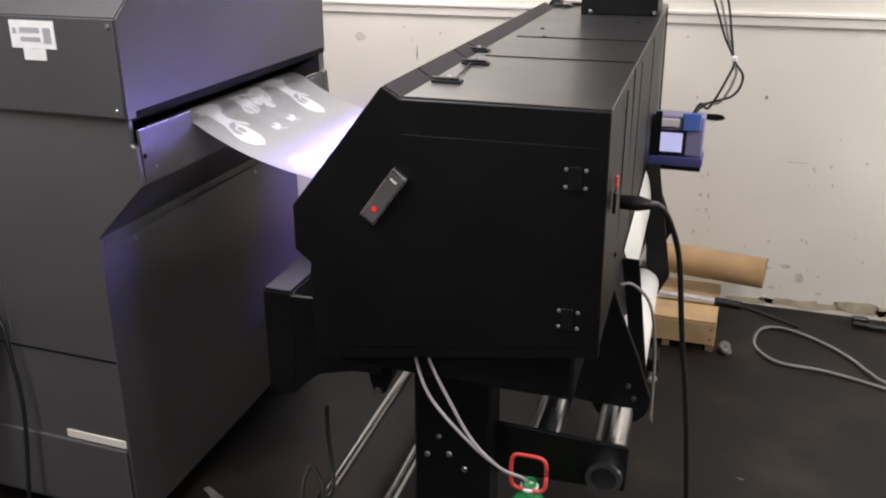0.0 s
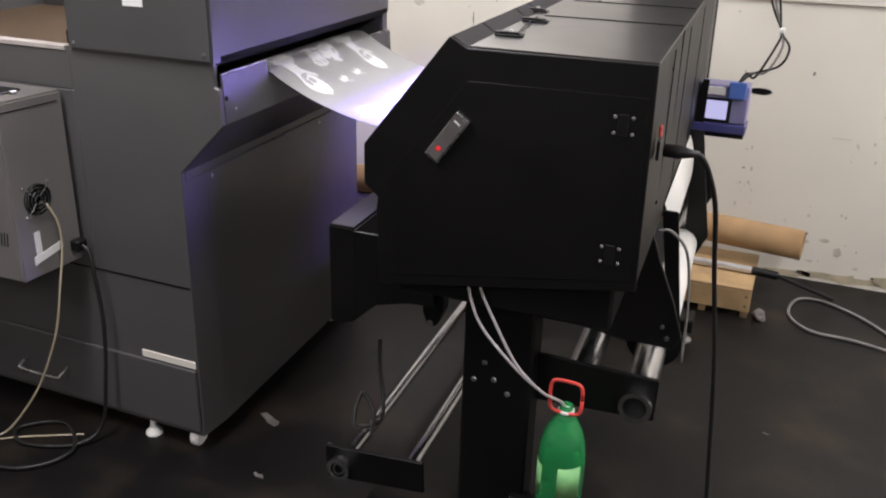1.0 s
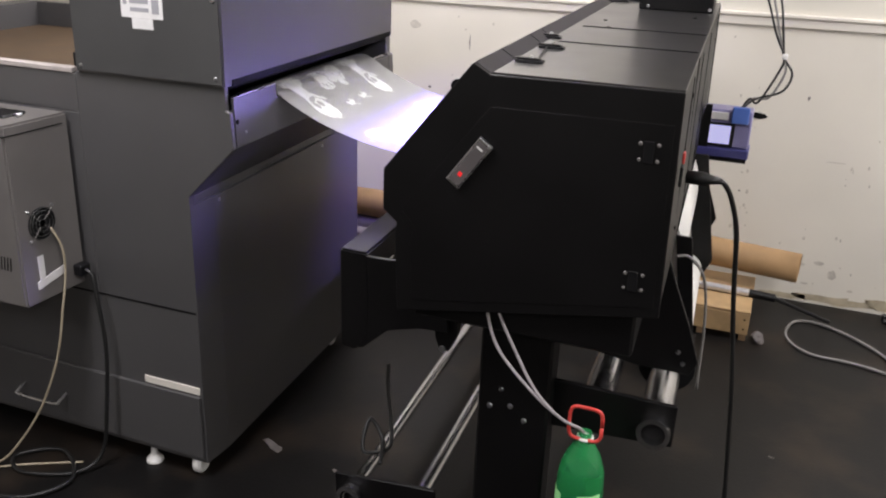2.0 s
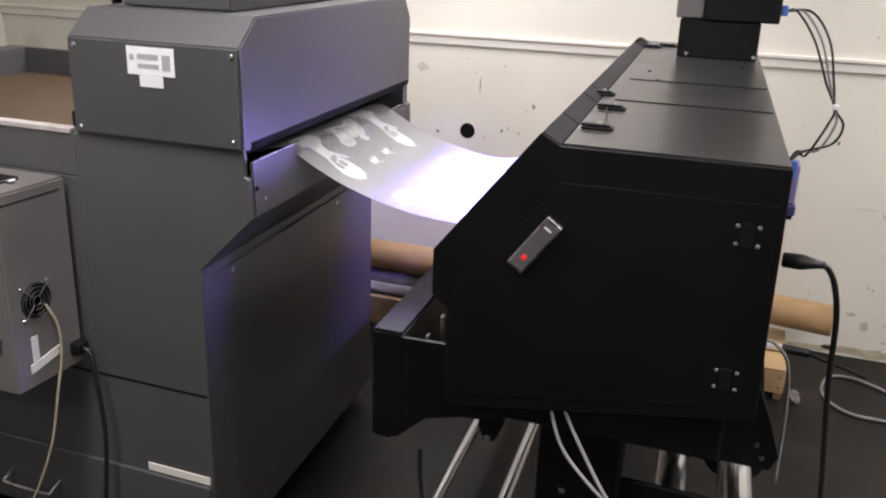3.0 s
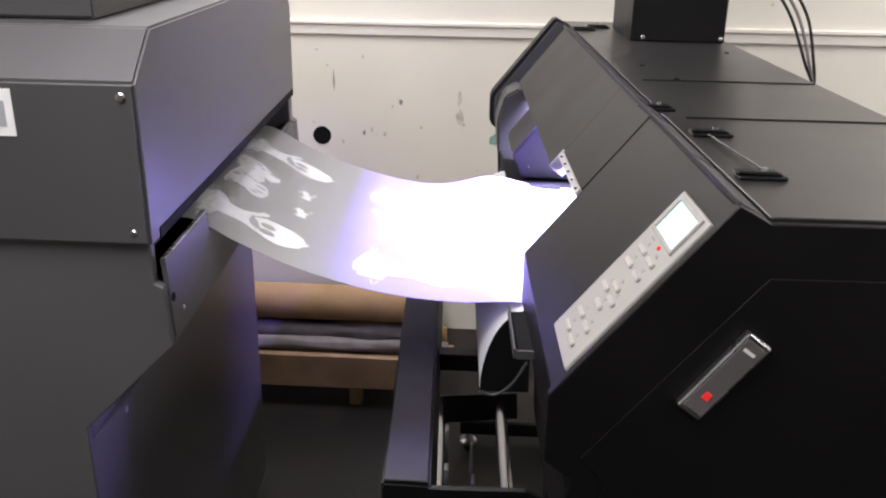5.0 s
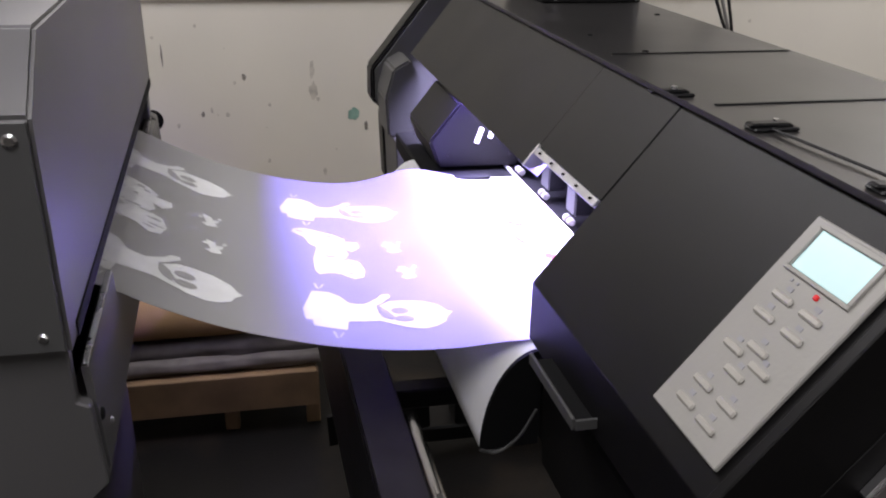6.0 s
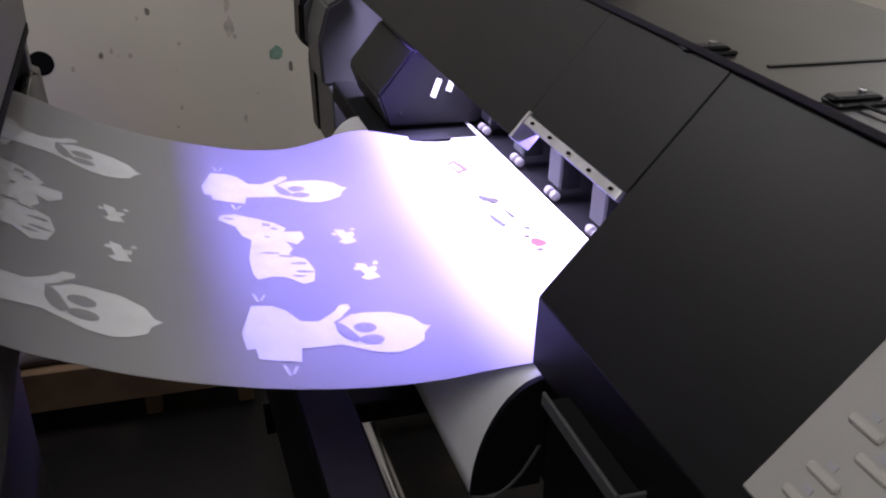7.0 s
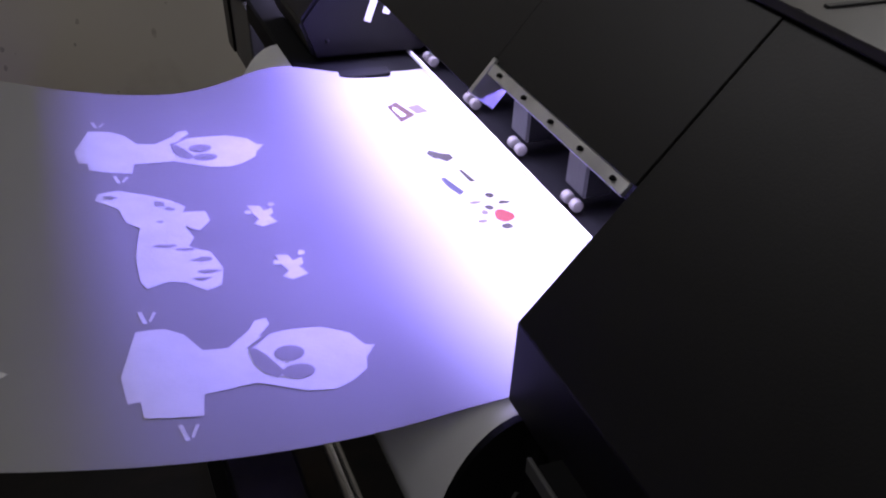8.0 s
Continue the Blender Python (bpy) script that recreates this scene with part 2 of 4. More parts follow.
def room():
    s = {"kind": "structure"}
    tagged(part("floor", box(X0, X1, Y0, WALL_Y, -0.1, 0, 0), FLOOR), "dark worn workshop floor with brownish stains", "floor", **s)
    tagged(part("wall_north", box(X0, X1, WALL_Y, WALL_Y + 0.15, -0.1, CEIL, 0), WALL), "scuffed cream painted workshop wall", "wall", **s)
    tagged(part("wall_west", box(X0 - 0.15, X0, Y0, WALL_Y, -0.1, CEIL, 0), WALL), "cream painted side wall", "wall", **s)
    tagged(part("wall_east", box(X1, X1 + 0.15, Y0, WALL_Y, -0.1, CEIL, 0), WALL), "cream painted side wall", "wall", **s)
    tagged(part("wall_south", box(X0, X1, Y0 - 0.15, Y0, -0.1, CEIL, 0), WALL), "cream painted back wall", "wall", **s)
    tagged(part("ceiling", box(X0, X1, Y0, WALL_Y, CEIL, CEIL + 0.1, 0), CEILING), "plain off-white ceiling", "ceiling", **s)
    prof = [(WALL_Y, 1.262), (WALL_Y - 0.012, 1.266), (WALL_Y - 0.014, 1.30), (WALL_Y - 0.022, 1.306), (WALL_Y - 0.022, 1.316), (WALL_Y, 1.320)]
    tagged(part("trim", prism(prof, X0, X1, "x", 0), TRIM), "painted wooden chair rail along the wall", "trim", **s)
    for lx, ly in LAMPS:
        t = thing("ceiling_light", "unseen white rectangular fluorescent ceiling light with diffuser", "ceiling light", "ceiling lights", (lx, ly, CEIL))
        part("frame", box(lx - 0.28, lx + 0.28, ly - 0.63, ly + 0.63, CEIL - 0.05, CEIL, 0.004), TRIM, t)
        part("diffuser", box(lx - 0.25, lx + 0.25, ly - 0.6, ly + 0.6, CEIL - 0.06, CEIL - 0.052, 0.002), LAMP_GLASS, t)


room()



# ---- the printer ----
END = [(-0.338, 1.378), (-0.302, 1.358), (0.069, 1.359), (0.075, 0.915), (-0.49, 0.82), (-0.498, 0.997),
       (-0.494, 1.025), (-0.527, 1.051), (-0.527, 1.14)]
FAR_Y = 1.87
LED_X, LED_Z = -0.400, 1.2242
SLANT = Vector((-0.527 + 0.338, 0, 1.14 - 1.378)).normalized()      # down the slanted front
OUT = Vector((-0.783, 0, 0.622))                                     # out of the slanted front


def on_slant(s, y, h=0.0):
    """A point s metres down the slanted front from its top edge, h metres off it."""
    q = Vector((-0.338, y, 1.378)) + SLANT * s + OUT * (h - 0.011)
    return q.x, q.y, q.z


def slab(s0, s1, y0, y1, h0, h1, bevel=0.0015):
    """A block lying on the slanted front."""
    bm = box(s0, s1, y0, y1, h0, h1, bevel)
    for v in bm.verts:
        v.co = on_slant(v.co.x, v.co.y, v.co.z)
    return bm


def printer():
    t = thing("film_printer", "large black roll-to-roll film printer on a steel stand", "printer", "", (-0.22, 0.9, 0))

    def add(name, bm, mat=BLACK, parent=t, label=""):
        return part(name, bm, mat, parent, label, lean)

    # shell
    add("end_panel", prism(END, 0.0, 0.012, "y", 0.0015))
    inner = [(-0.328, 1.3705), (-0.302, 1.354), (0.066, 1.355), (0.072, 0.919), (-0.487, 0.824), (-0.495, 0.994), (-0.490, 1.020), (-0.519, 1.043), (-0.519, 1.130)]
    add("near_housing", prism(inner, 0.013, 0.48, "y", 0.0012))
    add("far_housing", prism([(x, z) for x, z in END], 1.80, FAR_Y, "y", 0.006, 2))
    deep = [(-0.30, 1.352), (0.066, 1.355), (0.072, 0.919), (-0.487, 0.824), (-0.492, 0.985), (-0.33, 0.985), (-0.25, 1.10), (-0.25, 1.30)]
    # recess, dock and an added cheek plate are paler to hold violet glow
    add("far_recess", prism(deep, 1.621, 1.794, "y", 0.003), GREY_DARK)
    add("cheek_lit_face", prism([(-0.334, 1.366), (-0.26, 1.350), (-0.26, 0.99), (-0.486, 0.99), (-0.515, 1.055), (-0.515, 1.136)], 1.7945, 1.7996, "y", 0.001), GREY_DARK)
    add("dock_column", prism([(-0.505, 0.986), (-0.425, 0.986), (-0.415, 1.13), (-0.445, 1.19), (-0.490, 1.165), (-0.512, 1.09)], 1.66, 1.794, "y", 0.006, 2), GREY_DARK)
    # ridge in the paler black, standing for the wall it reflects
    add("lid_frame", prism([(-0.303, 1.3592), (-0.3365, 1.3795), (-0.3370, 1.3715), (-0.303, 1.3535)], 0.013, 1.615, "y", 0.001), LIT_BLACK)
    for y in (0.20, 0.46, 0.58):
        add("frame_slot", prism([(-0.304, 1.3604), (-0.3355, 1.3795), (-0.3355, 1.3775), (-0.304, 1.3585)], y, y + 0.006, "y", 0), CAVITY)
    add("top_plate", box(-0.30, 0.068, 0.014, 1.86, 1.357, 1.3615, 0.001), BLACK_SHEEN, label="satin black top with long seams, ceiling sheen put into its colour")
    add("rear_panel", box(0.052, 0.069, 0.481, 1.62, 0.93, 1.356, 0.002))
    for y in (0.50, 0.84):
        add("seam", box(-0.27, 0.062, y, y + 0.006, 1.3612, 1.3635, 0.0006), BLACK_PLASTIC)
    for y in (0.30, 0.66, 1.1):
        add("rear_seam", box(0.0685, 0.0705, y, y + 0.004, 0.94, 1.34, 0), CAVITY)
    # front cover with its cut-out over the platen
    add("front_cover", slab(0.0, 0.1635, 0.4806, 0.725, -0.012, 0.0, 0.0006), BLACK)
    add("front_cover", slab(0.0, 0.200, 0.7255, 1.62, -0.012, 0.0, 0.0006), BLACK)
    add("rear_wall", box(-0.20, -0.18, 0.48, 1.62, 1.0, 1.35, 0.001), CAVITY)
    add("carriage_beam", box(-0.29, -0.21, 0.48, 1.62, 1.18, 1.25, 0.003), BLACK)
    st = add("rail_strip", slab(0.164, 0.177, 0.484, 0.725, -0.004, 0.002, 0.001), ALU, label="bright aluminium strip with dark bolts")
    for i in range(5):
        y = 0.49 + 0.05 * i
        q = on_slant(0.1705, y + 0.01, 0.002)
        add("bolt", lathe([(0.003, 0.002), (0.0035, 0.0)], 10, q), CAVITY, st)
    add("strip_bracket", slab(0.160, 0.202, 0.719, 0.725, -0.03, 0.004, 0.001), ALU)
    # light under the cover
    add("led_strip", box(LED_X - 0.005, LED_X + 0.005, 0.57, 1.28, LED_Z + 0.004, LED_Z + 0.008, 0.001), LED_FACE, label="violet-white led strip")
    # unseen lip added to cut the led light off across the film
    add("hidden_light_stop", box(-0.4215, -0.4200, 0.481, 0.7254, 1.2165, 1.236, 0.0004), BLACK)
    # platen, pinch rollers
    add("platen", box(-0.505, -0.18, 0.44, 1.56, 0.985, 1.029, 0.004), CAVITY)
    add("film_stop", box(-0.3145, -0.3095, 0.50, 1.50, 1.0295, 1.036, 0.001), WHITE_PLASTIC)
    for y in (0.62, 0.755, 0.896, 1.035, 1.188, 1.33):
        r = add("pinch_roller", box(-0.30, -0.262, y - 0.022, y + 0.022, 1.056, 1.12, 0.003), BLACK_PLASTIC)
        add("arm", prism([(-0.30, 1.10), (-0.262, 1.11), (-0.23, 1.20), (-0.285, 1.20)], y - 0.018, y + 0.018, "y", 0.002), BLACK, r)
        for d in (-0.010, 0.010):
            add("wheel", lathe([(0.005, d - 0.0055), (0.0075, d - 0.0045), (0.0075, d + 0.0045), (0.005, d + 0.0055)], 16, (-0.300, y, 1.0425), "y"), GREY_CASE, r)
    add("film_clamp", box(-0.455, -0.375, 1.160, 1.184, 1.0352, 1.042, 0.002), CAVITY)
    # curved front apron
    arc = [(-0.502 - 0.085 * math.sin(a), 1.027 - 0.165 * (1 - math.cos(a))) for a in [math.radians(k) for k in range(0, 96, 8)]]
    back = [(x + 0.006, z - 0.002) for x, z in arc[::-1]]
    smooth(add("front_apron", prism(arc + back, 0.476, 1.34, "y", 0), APRON, label="curved film guide plate"))
    add("apron_end", prism(arc + [(-0.50, 0.87)], 0.468, 0.4755, "y", 0), CAVITY)
    add("apron_edge", cord([(x - 0.0, 0.47, z) for x, z in [(-0.587, 0.868), (-0.56, 0.862), (-0.53, 0.885), (-0.505, 0.93)]], 0.0035), GREY_DARK)
    # flap under the near housing
    fl = add("flap", box(-0.545, -0.500, 0.245, 0.392, 1.058, 1.062, 0.001), CAVITY)
    add("rim", box(-0.549, -0.545, 0.243, 0.394, 1.056, 1.072, 0.001), GREY_DARK, fl)
    add("rim", box(-0.545, -0.512, 0.241, 0.245, 1.056, 1.070, 0.001), GREY_DARK, fl)
    # film tray in front
    tray = [(-0.745, 0.835), (-0.668, 0.835), (-0.660, 0.70), (-0.668, 0.60), (-0.70, 0.555), (-0.745, 0.56)]
    add("front_tray", prism(tray, 0.235, 1.62, "y", 0.004, 2), BLACK, label="black film tray along the front")
    # added slab; its paler colour carries the violet light on the tray
    add("tray_lit_top", box(-0.741, -0.672, 0.24, 1.61, 0.8352, 0.838, 0.001), LIT_BLACK)
    add("tray_end", prism([(-0.744, 0.826), (-0.52, 0.832), (-0.46, 0.80), (-0.44, 0.66), (-0.52, 0.655), (-0.61, 0.63), (-0.68, 0.565), (-0.744, 0.56)], 0.236, 0.246, "y", 0.002), BLACK)
    add("tray_bracket", box(-0.672, -0.48, 0.80, 0.84, 0.72, 0.76, 0.003), BLACK)
    add("tray_bracket", box(-0.672, -0.48, 1.50, 1.54, 0.76, 0.80, 0.003), BLACK)
    for y in (0.34, 0.46):
        add("clip", box(-0.648, -0.640, y, y + 0.02, 0.70, 0.79, 0.002), GREY_CASE)
        add("clip", box(-0.600, -0.594, y + 0.02, y + 0.05, 0.68, 0.75, 0.002), GREY_DARK)
    # beam and stand
    add("under_beam", box(-0.46, 0.03, 0.03, 1.80, 0.80, 0.90, 0.006), BLACK)
    for y in (0.10, 1.62):
        add("leg", box(-0.315, -0.145, y, y + 0.09, 0.05, 0.82, 0.006), BLACK)
        f = add("foot_bar", box(-0.60, 0.16, y - 0.01, y + 0.10, 0.03, 0.085, 0.006), BLACK)
        for x in (-0.57, 0.13):
            add("levelling_foot", lathe([(0.03, 0.0), (0.03, 0.008), (0.012, 0.014), (0.012, 0.035)], 16, (x, y + 0.045, -0.018 * y)), STEEL, f)
    for dx, dz in ((-0.26, 0.62), (-0.235, 0.58), (-0.285, 0.57), (-0.20, 0.55)):
        add("bolt", lathe([(0.005, -0.004), (0.007, 0.0)], 10, (dx, 0.099, dz), "y"), STEEL)
    # rear roll holder
    for y in (0.16, 1.55):
        add("rear_bracket", prism([(-0.16, 0.64), (0.137, 0.635), (0.135, 0.53), (-0.16, 0.515)], y, y + 0.012, "y", 0.002), BLACK)
    add("rear_tube", pipe((0.092, 0.135, 0.568), (0.092, 1.60, 0.568), 0.038, 0.011), CHROME, label="steel roll tube")
    add("rear_tube", pipe((-0.045, 0.176, 0.600), (-0.045, 1.60, 0.600), 0.036), CHROME, label="steel roll tube")
    add("roll_end_plate", prism([(-0.14, 0.90), (0.070, 0.93), (0.092, 0.87), (0.135, 0.77), (0.166, 0.68), (0.150, 0.645), (0.02, 0.645), (-0.14, 0.67)], 0.30, 0.31, "y", 0.002), BLACK)
    add("roll_end_plate", prism([(-0.14, 0.90), (0.070, 0.93), (0.092, 0.87), (0.135, 0.77), (0.166, 0.68), (0.150, 0.645), (0.02, 0.645), (-0.14, 0.67)], 1.40, 1.41, "y", 0.002), BLACK)
    for x, z in ((0.118, 0.70), (0.132, 0.672), (-0.10, 0.82)):
        add("bolt", lathe([(0.005, -0.004), (0.006, 0.0)], 10, (x, 0.30, z), "y"), STEEL)
    hb = add("tube_hanger", prism([(-0.485, 0.83), (-0.43, 0.83), (-0.425, 0.64), (-0.445, 0.595), (-0.470, 0.59), (-0.485, 0.63)], 0.26, 0.30, "y", 0.003), BLACK)
    add("bolt", lathe([(0.007, -0.004), (0.009, 0.0)], 12, (-0.462, 0.26, 0.60), "y"), STEEL, hb)
    # front lower roll holder
    for y in (0.13, 1.50):
        add("front_bracket", prism([(-0.715, 0.235), (-0.425, 0.262), (-0.42, 0.17), (-0.71, 0.135)], y, y + 0.012, "y", 0.002), BLACK)
    add("front_tube", pipe((-0.665, 0.11, 0.185), (-0.665, 1.55, 0.185), 0.017), CHROME, label="steel roll tube")
    add("front_tube", pipe((-0.478, 0.142, 0.205), (-0.478, 1.50, 0.205), 0.020), CHROME, label="steel roll tube")
    add("tube_collar", pipe((-0.665, 0.105, 0.185), (-0.665, 0.128, 0.185), 0.034, 0.012), CHROME)
    # door leaf on the near end
    leaf = [(-0.296, 1.296), (0.058, 1.299), (0.062, 0.935), (-0.455, 0.852), (-0.462, 0.99), (-0.452, 1.022), (-0.484, 1.058)]
    add("end_door", prism(leaf, -0.0012, 0.0002, "y", 0.0005), BLACK)
    # hinges
    for z in (1.245, 0.985):
        h = add("hinge", box(0.006, 0.026, -0.0035, 0.0, z - 0.022, z + 0.020, 0.001), BLACK_PLASTIC)
        for dx in (0, 0.034):
            for dz in (0.0145, -0.0165):
                screw((dx, 0, z + dz), "y", h, 0.0040, GREY_CASE, lean)
    # small display on the end panel
    a, b = Vector((-0.299, 0, 1.226)), Vector((-0.368, 0, 1.132))
    d = (b - a).normalized()
    n = Vector((-d.z, 0, d.x))

    def along(u0, u1, w0, w1, y0, y1, bv=0.001):
        bm = box(u0, u1, y0, y1, w0, w1, bv)
        for v in bm.verts:
            q = a + d * v.co.x + n * v.co.z
            v.co = (q.x, v.co.y, q.z)
        return bm

    m = add("temperature_display", along(0, 0.117, -0.017, 0.017, -0.012, 0.0, 0.002), STEEL, label="slim steel-framed display with red digits")
    add("window", along(0.006, 0.111, -0.0135, 0.0135, -0.0135, -0.0119, 0.0006), DISPLAY_GLASS, m)
    add("digit_bar", along(0.016, 0.020, -0.009, 0.006, -0.0142, -0.0134, 0), PAPER, m)
    add("red_light", along(0.082, 0.092, -0.0045, 0.0045, -0.0143, -0.0134, 0.0004), RED_LED, m)
    # control panel
    cp = add("control_panel", slab(0.036, 0.277, 0.030, 0.152, 0.0, 0.006), PANEL_FACE, label="light grey key panel with a lit screen")
    for s0, s1, y0, y1 in ((0.040, 0.046, 0.044, 0.138), (0.0905, 0.095, 0.044, 0.138), (0.046, 0.0905, 0.044, 0.049), (0.046, 0.0905, 0.133, 0.138)):
        add("screen_frame", slab(s0, s1, y0, y1, 0.0058, 0.0095, 0.0008), PANEL_FACE, cp)
    add("screen", slab(0.0465, 0.090, 0.0495, 0.1325, 0.0055, 0.0066, 0.0004), SCREEN, cp)
    add("red_light", slab(0.0985, 0.104, 0.078, 0.0835, 0.0055, 0.009, 0.001), RED_LED, cp)
    for y in (0.108, 0.117):
        add("led_dot", slab(0.099, 0.1025, y, y + 0.0035, 0.0058, 0.0072, 0.0004), INK_BAR, cp)
    for s0, y in ((0.253, 0.112), (0.255, 0.072), (0.229, 0.111), (0.229, 0.069), (0.184, 0.114), (0.171, 0.089), (0.202, 0.090), (0.185, 0.070),
                  (0.142, 0.114), (0.119, 0.111), (0.142, 0.070), (0.119, 0.069)):
        k = add("key", slab(s0 - 0.004, s0 + 0.004, y - 0.015, y + 0.015, 0.0058, 0.0098, 0.0028), KEY, cp)
        add("key_mark", slab(s0 - 0.0125, s0 - 0.0075, y - 0.003, y + 0.005, 0.0061, 0.0068, 0), INK_BAR, cp)
    # lid latches
    for x, y in ((-0.262, 0.165), (-0.262, 0.385), (-0.305, 0.56), (-0.225, 1.70), (-0.275, 1.64)):
        la = add("latch", box(x - 0.030, x + 0.030, y - 0.014, y + 0.014, 1.3616, 1.3665, 0.002, 1), BLACK_PLASTIC)
        add("lever", prism([(x - 0.034, 1.3680), (x + 0.012, 1.3655), (x + 0.026, 1.3665), (x + 0.020, 1.3712), (x - 0.030, 1.3715)],
                           y - 0.008, y + 0.008, "y", 0.002), BLACK_PLASTIC, la)
        add("rivet", lathe([(0.004, 0.004), (0.0045, 0.0)], 10, (x + 0.004, y, 1.3708)), STEEL, la)
    add("latch_rod", cord([(-0.25, 0.18, 1.366), (-0.27, 0.37, 1.366)], 0.002, 6, 2), BLACK_PLASTIC)
    for x, y in ((-0.235, 1.02), (-0.20, 0.86), (0.01, 1.245)):
        add("rivet", lathe([(0.005, 0.002), (0.006, 0.0)], 10, (x, y, 1.3616)), CAVITY)
    # mains inlet on the rear face
    add("mains_inlet", box(0.0735, 0.080, 0.085, 0.125, 1.16, 1.20, 0.002), BLACK_PLASTIC)
    add("red_switch", box(0.0745, 0.080, 0.088, 0.108, 1.206, 1.228, 0.002), RED_PLASTIC)
    for x, z in ((0.0745, 1.31), (0.0745, 1.02)):
        screw((x - 0.003, 0.25, z), "x", t, 0.005, CAVITY, lean)
    add("roll_flange", lathe([(0.040, 0.468), (0.072, 0.472), (0.074, 0.478), (0.040, 0.484)], 32, (0.092, 0, 0.568), "y"), BLACK_PLASTIC, label="black roll end flange")
    # far side stay beside the roll
    add("rear_stay", prism([(0.070, 0.95), (0.112, 0.95), (0.172, 0.60), (0.140, 0.53), (0.10, 0.60)], 1.20, 1.212, "y", 0.002), BLACK)
    add("rear_stay", prism([(0.070, 0.92), (0.110, 0.92), (0.160, 0.55), (0.130, 0.53)], 0.487, 0.495, "y", 0.002), BLACK)
    return t


printer()


def ink_tower():
    t = thing("ink_cabinet", "tall black ink cabinet standing on the printer lid", "ink cabinet", "", (-0.19, 1.45, 1.388))

    def add(name, bm, mat=BLACK, parent=t, label=""):
        return part(name, bm, mat, parent, label, lean)
    add("lower_box", box(-0.185, 0.055, 1.425, 1.70, 1.362, 1.475, 0.003))
    add("upper_box", box(-0.115, 0.105, 1.415, 1.72, 1.476, 1.86, 0.004))
    add("side_bin", box(-0.200, -0.117, 1.43, 1.70, 1.480, 1.80, 0.004), GREY_CASE, label="beige grey side bin")
    for x in (-0.155, 0.045):
        screw((x, 1.425, 1.372), "y", t, 0.006, STEEL, lean)
    add("cable_gland", box(0.105, 0.125, 1.43, 1.46, 1.50, 1.53, 0.003), BLUE_CLIP)


ink_tower()


def carriage():
    t = thing("print_carriage", "black print head carriage on the rail above the film", "print carriage", "", (-0.47, 1.36, 1.05))

    def add(name, bm, mat=BLACK, parent=t, label=""):
        return part(name, bm, mat, parent, label, lean)
    prof = [(-0.470, 1.040), (-0.29, 1.038), (-0.28, 1.13), (-0.345, 1.185), (-0.425, 1.185), (-0.492, 1.10)]
    add("cover", prism(prof, 1.235, 1.46, "y", 0.005, 2))
    for x, z in ((-0.392, 1.112), (-0.362, 1.122)):
        add("sticker", prism([(x, z - 0.016), (x + 0.010, z - 0.020), (x + 0.022, z + 0.014), (x + 0.012, z + 0.018)], 1.2330, 1.2348, "y", 0), PAPER)
    for x, z in ((-0.45, 1.068), (-0.31, 1.066)):
        screw((x, 1.235, z), "y", t, 0.003, BLACK_PLASTIC, lean)


carriage()


# ---- the film ----
FILM_WAY = [(-0.316, 1.033), (-0.36, 1.033), (-0.46, 1.034), (-0.54, 1.034), (-0.62, 1.030), (-0.70, 1.034), (-0.78, 1.046), (-0.86, 1.066),
            (-0.94, 1.093), (-1.02, 1.130), (-1.06, 1.153), (-1.095, 1.168), (-1.13, 1.166), (-1.18, 1.150), (-1.25, 1.130)]
FILM_PTS = spline([(x, 0, z) for x, z in FILM_WAY], 6)
FY0, FY1 = 0.490, 1.178


def film_height(x):
    for p, q in zip(FILM_PTS, FILM_PTS[1:]):
        if q.x <= x <= p.x:
            k = (x - p.x) / (q.x - p.x)
            return p.z + k * (q.z - p.z)
    return FILM_PTS[0].z if x > FILM_PTS[0].x else FILM_PTS[-1].z


def wave(x, y):
    """The far edge bulges up beside the platen."""
    e = max(0.0, (y - 0.9) / 0.265)
    return 0.024 * e * e * math.exp(-((x + 0.55) / 0.09) ** 2)


def on_film(x, y, h):
    return x, y, film_height(x) + wave(x, y) + h


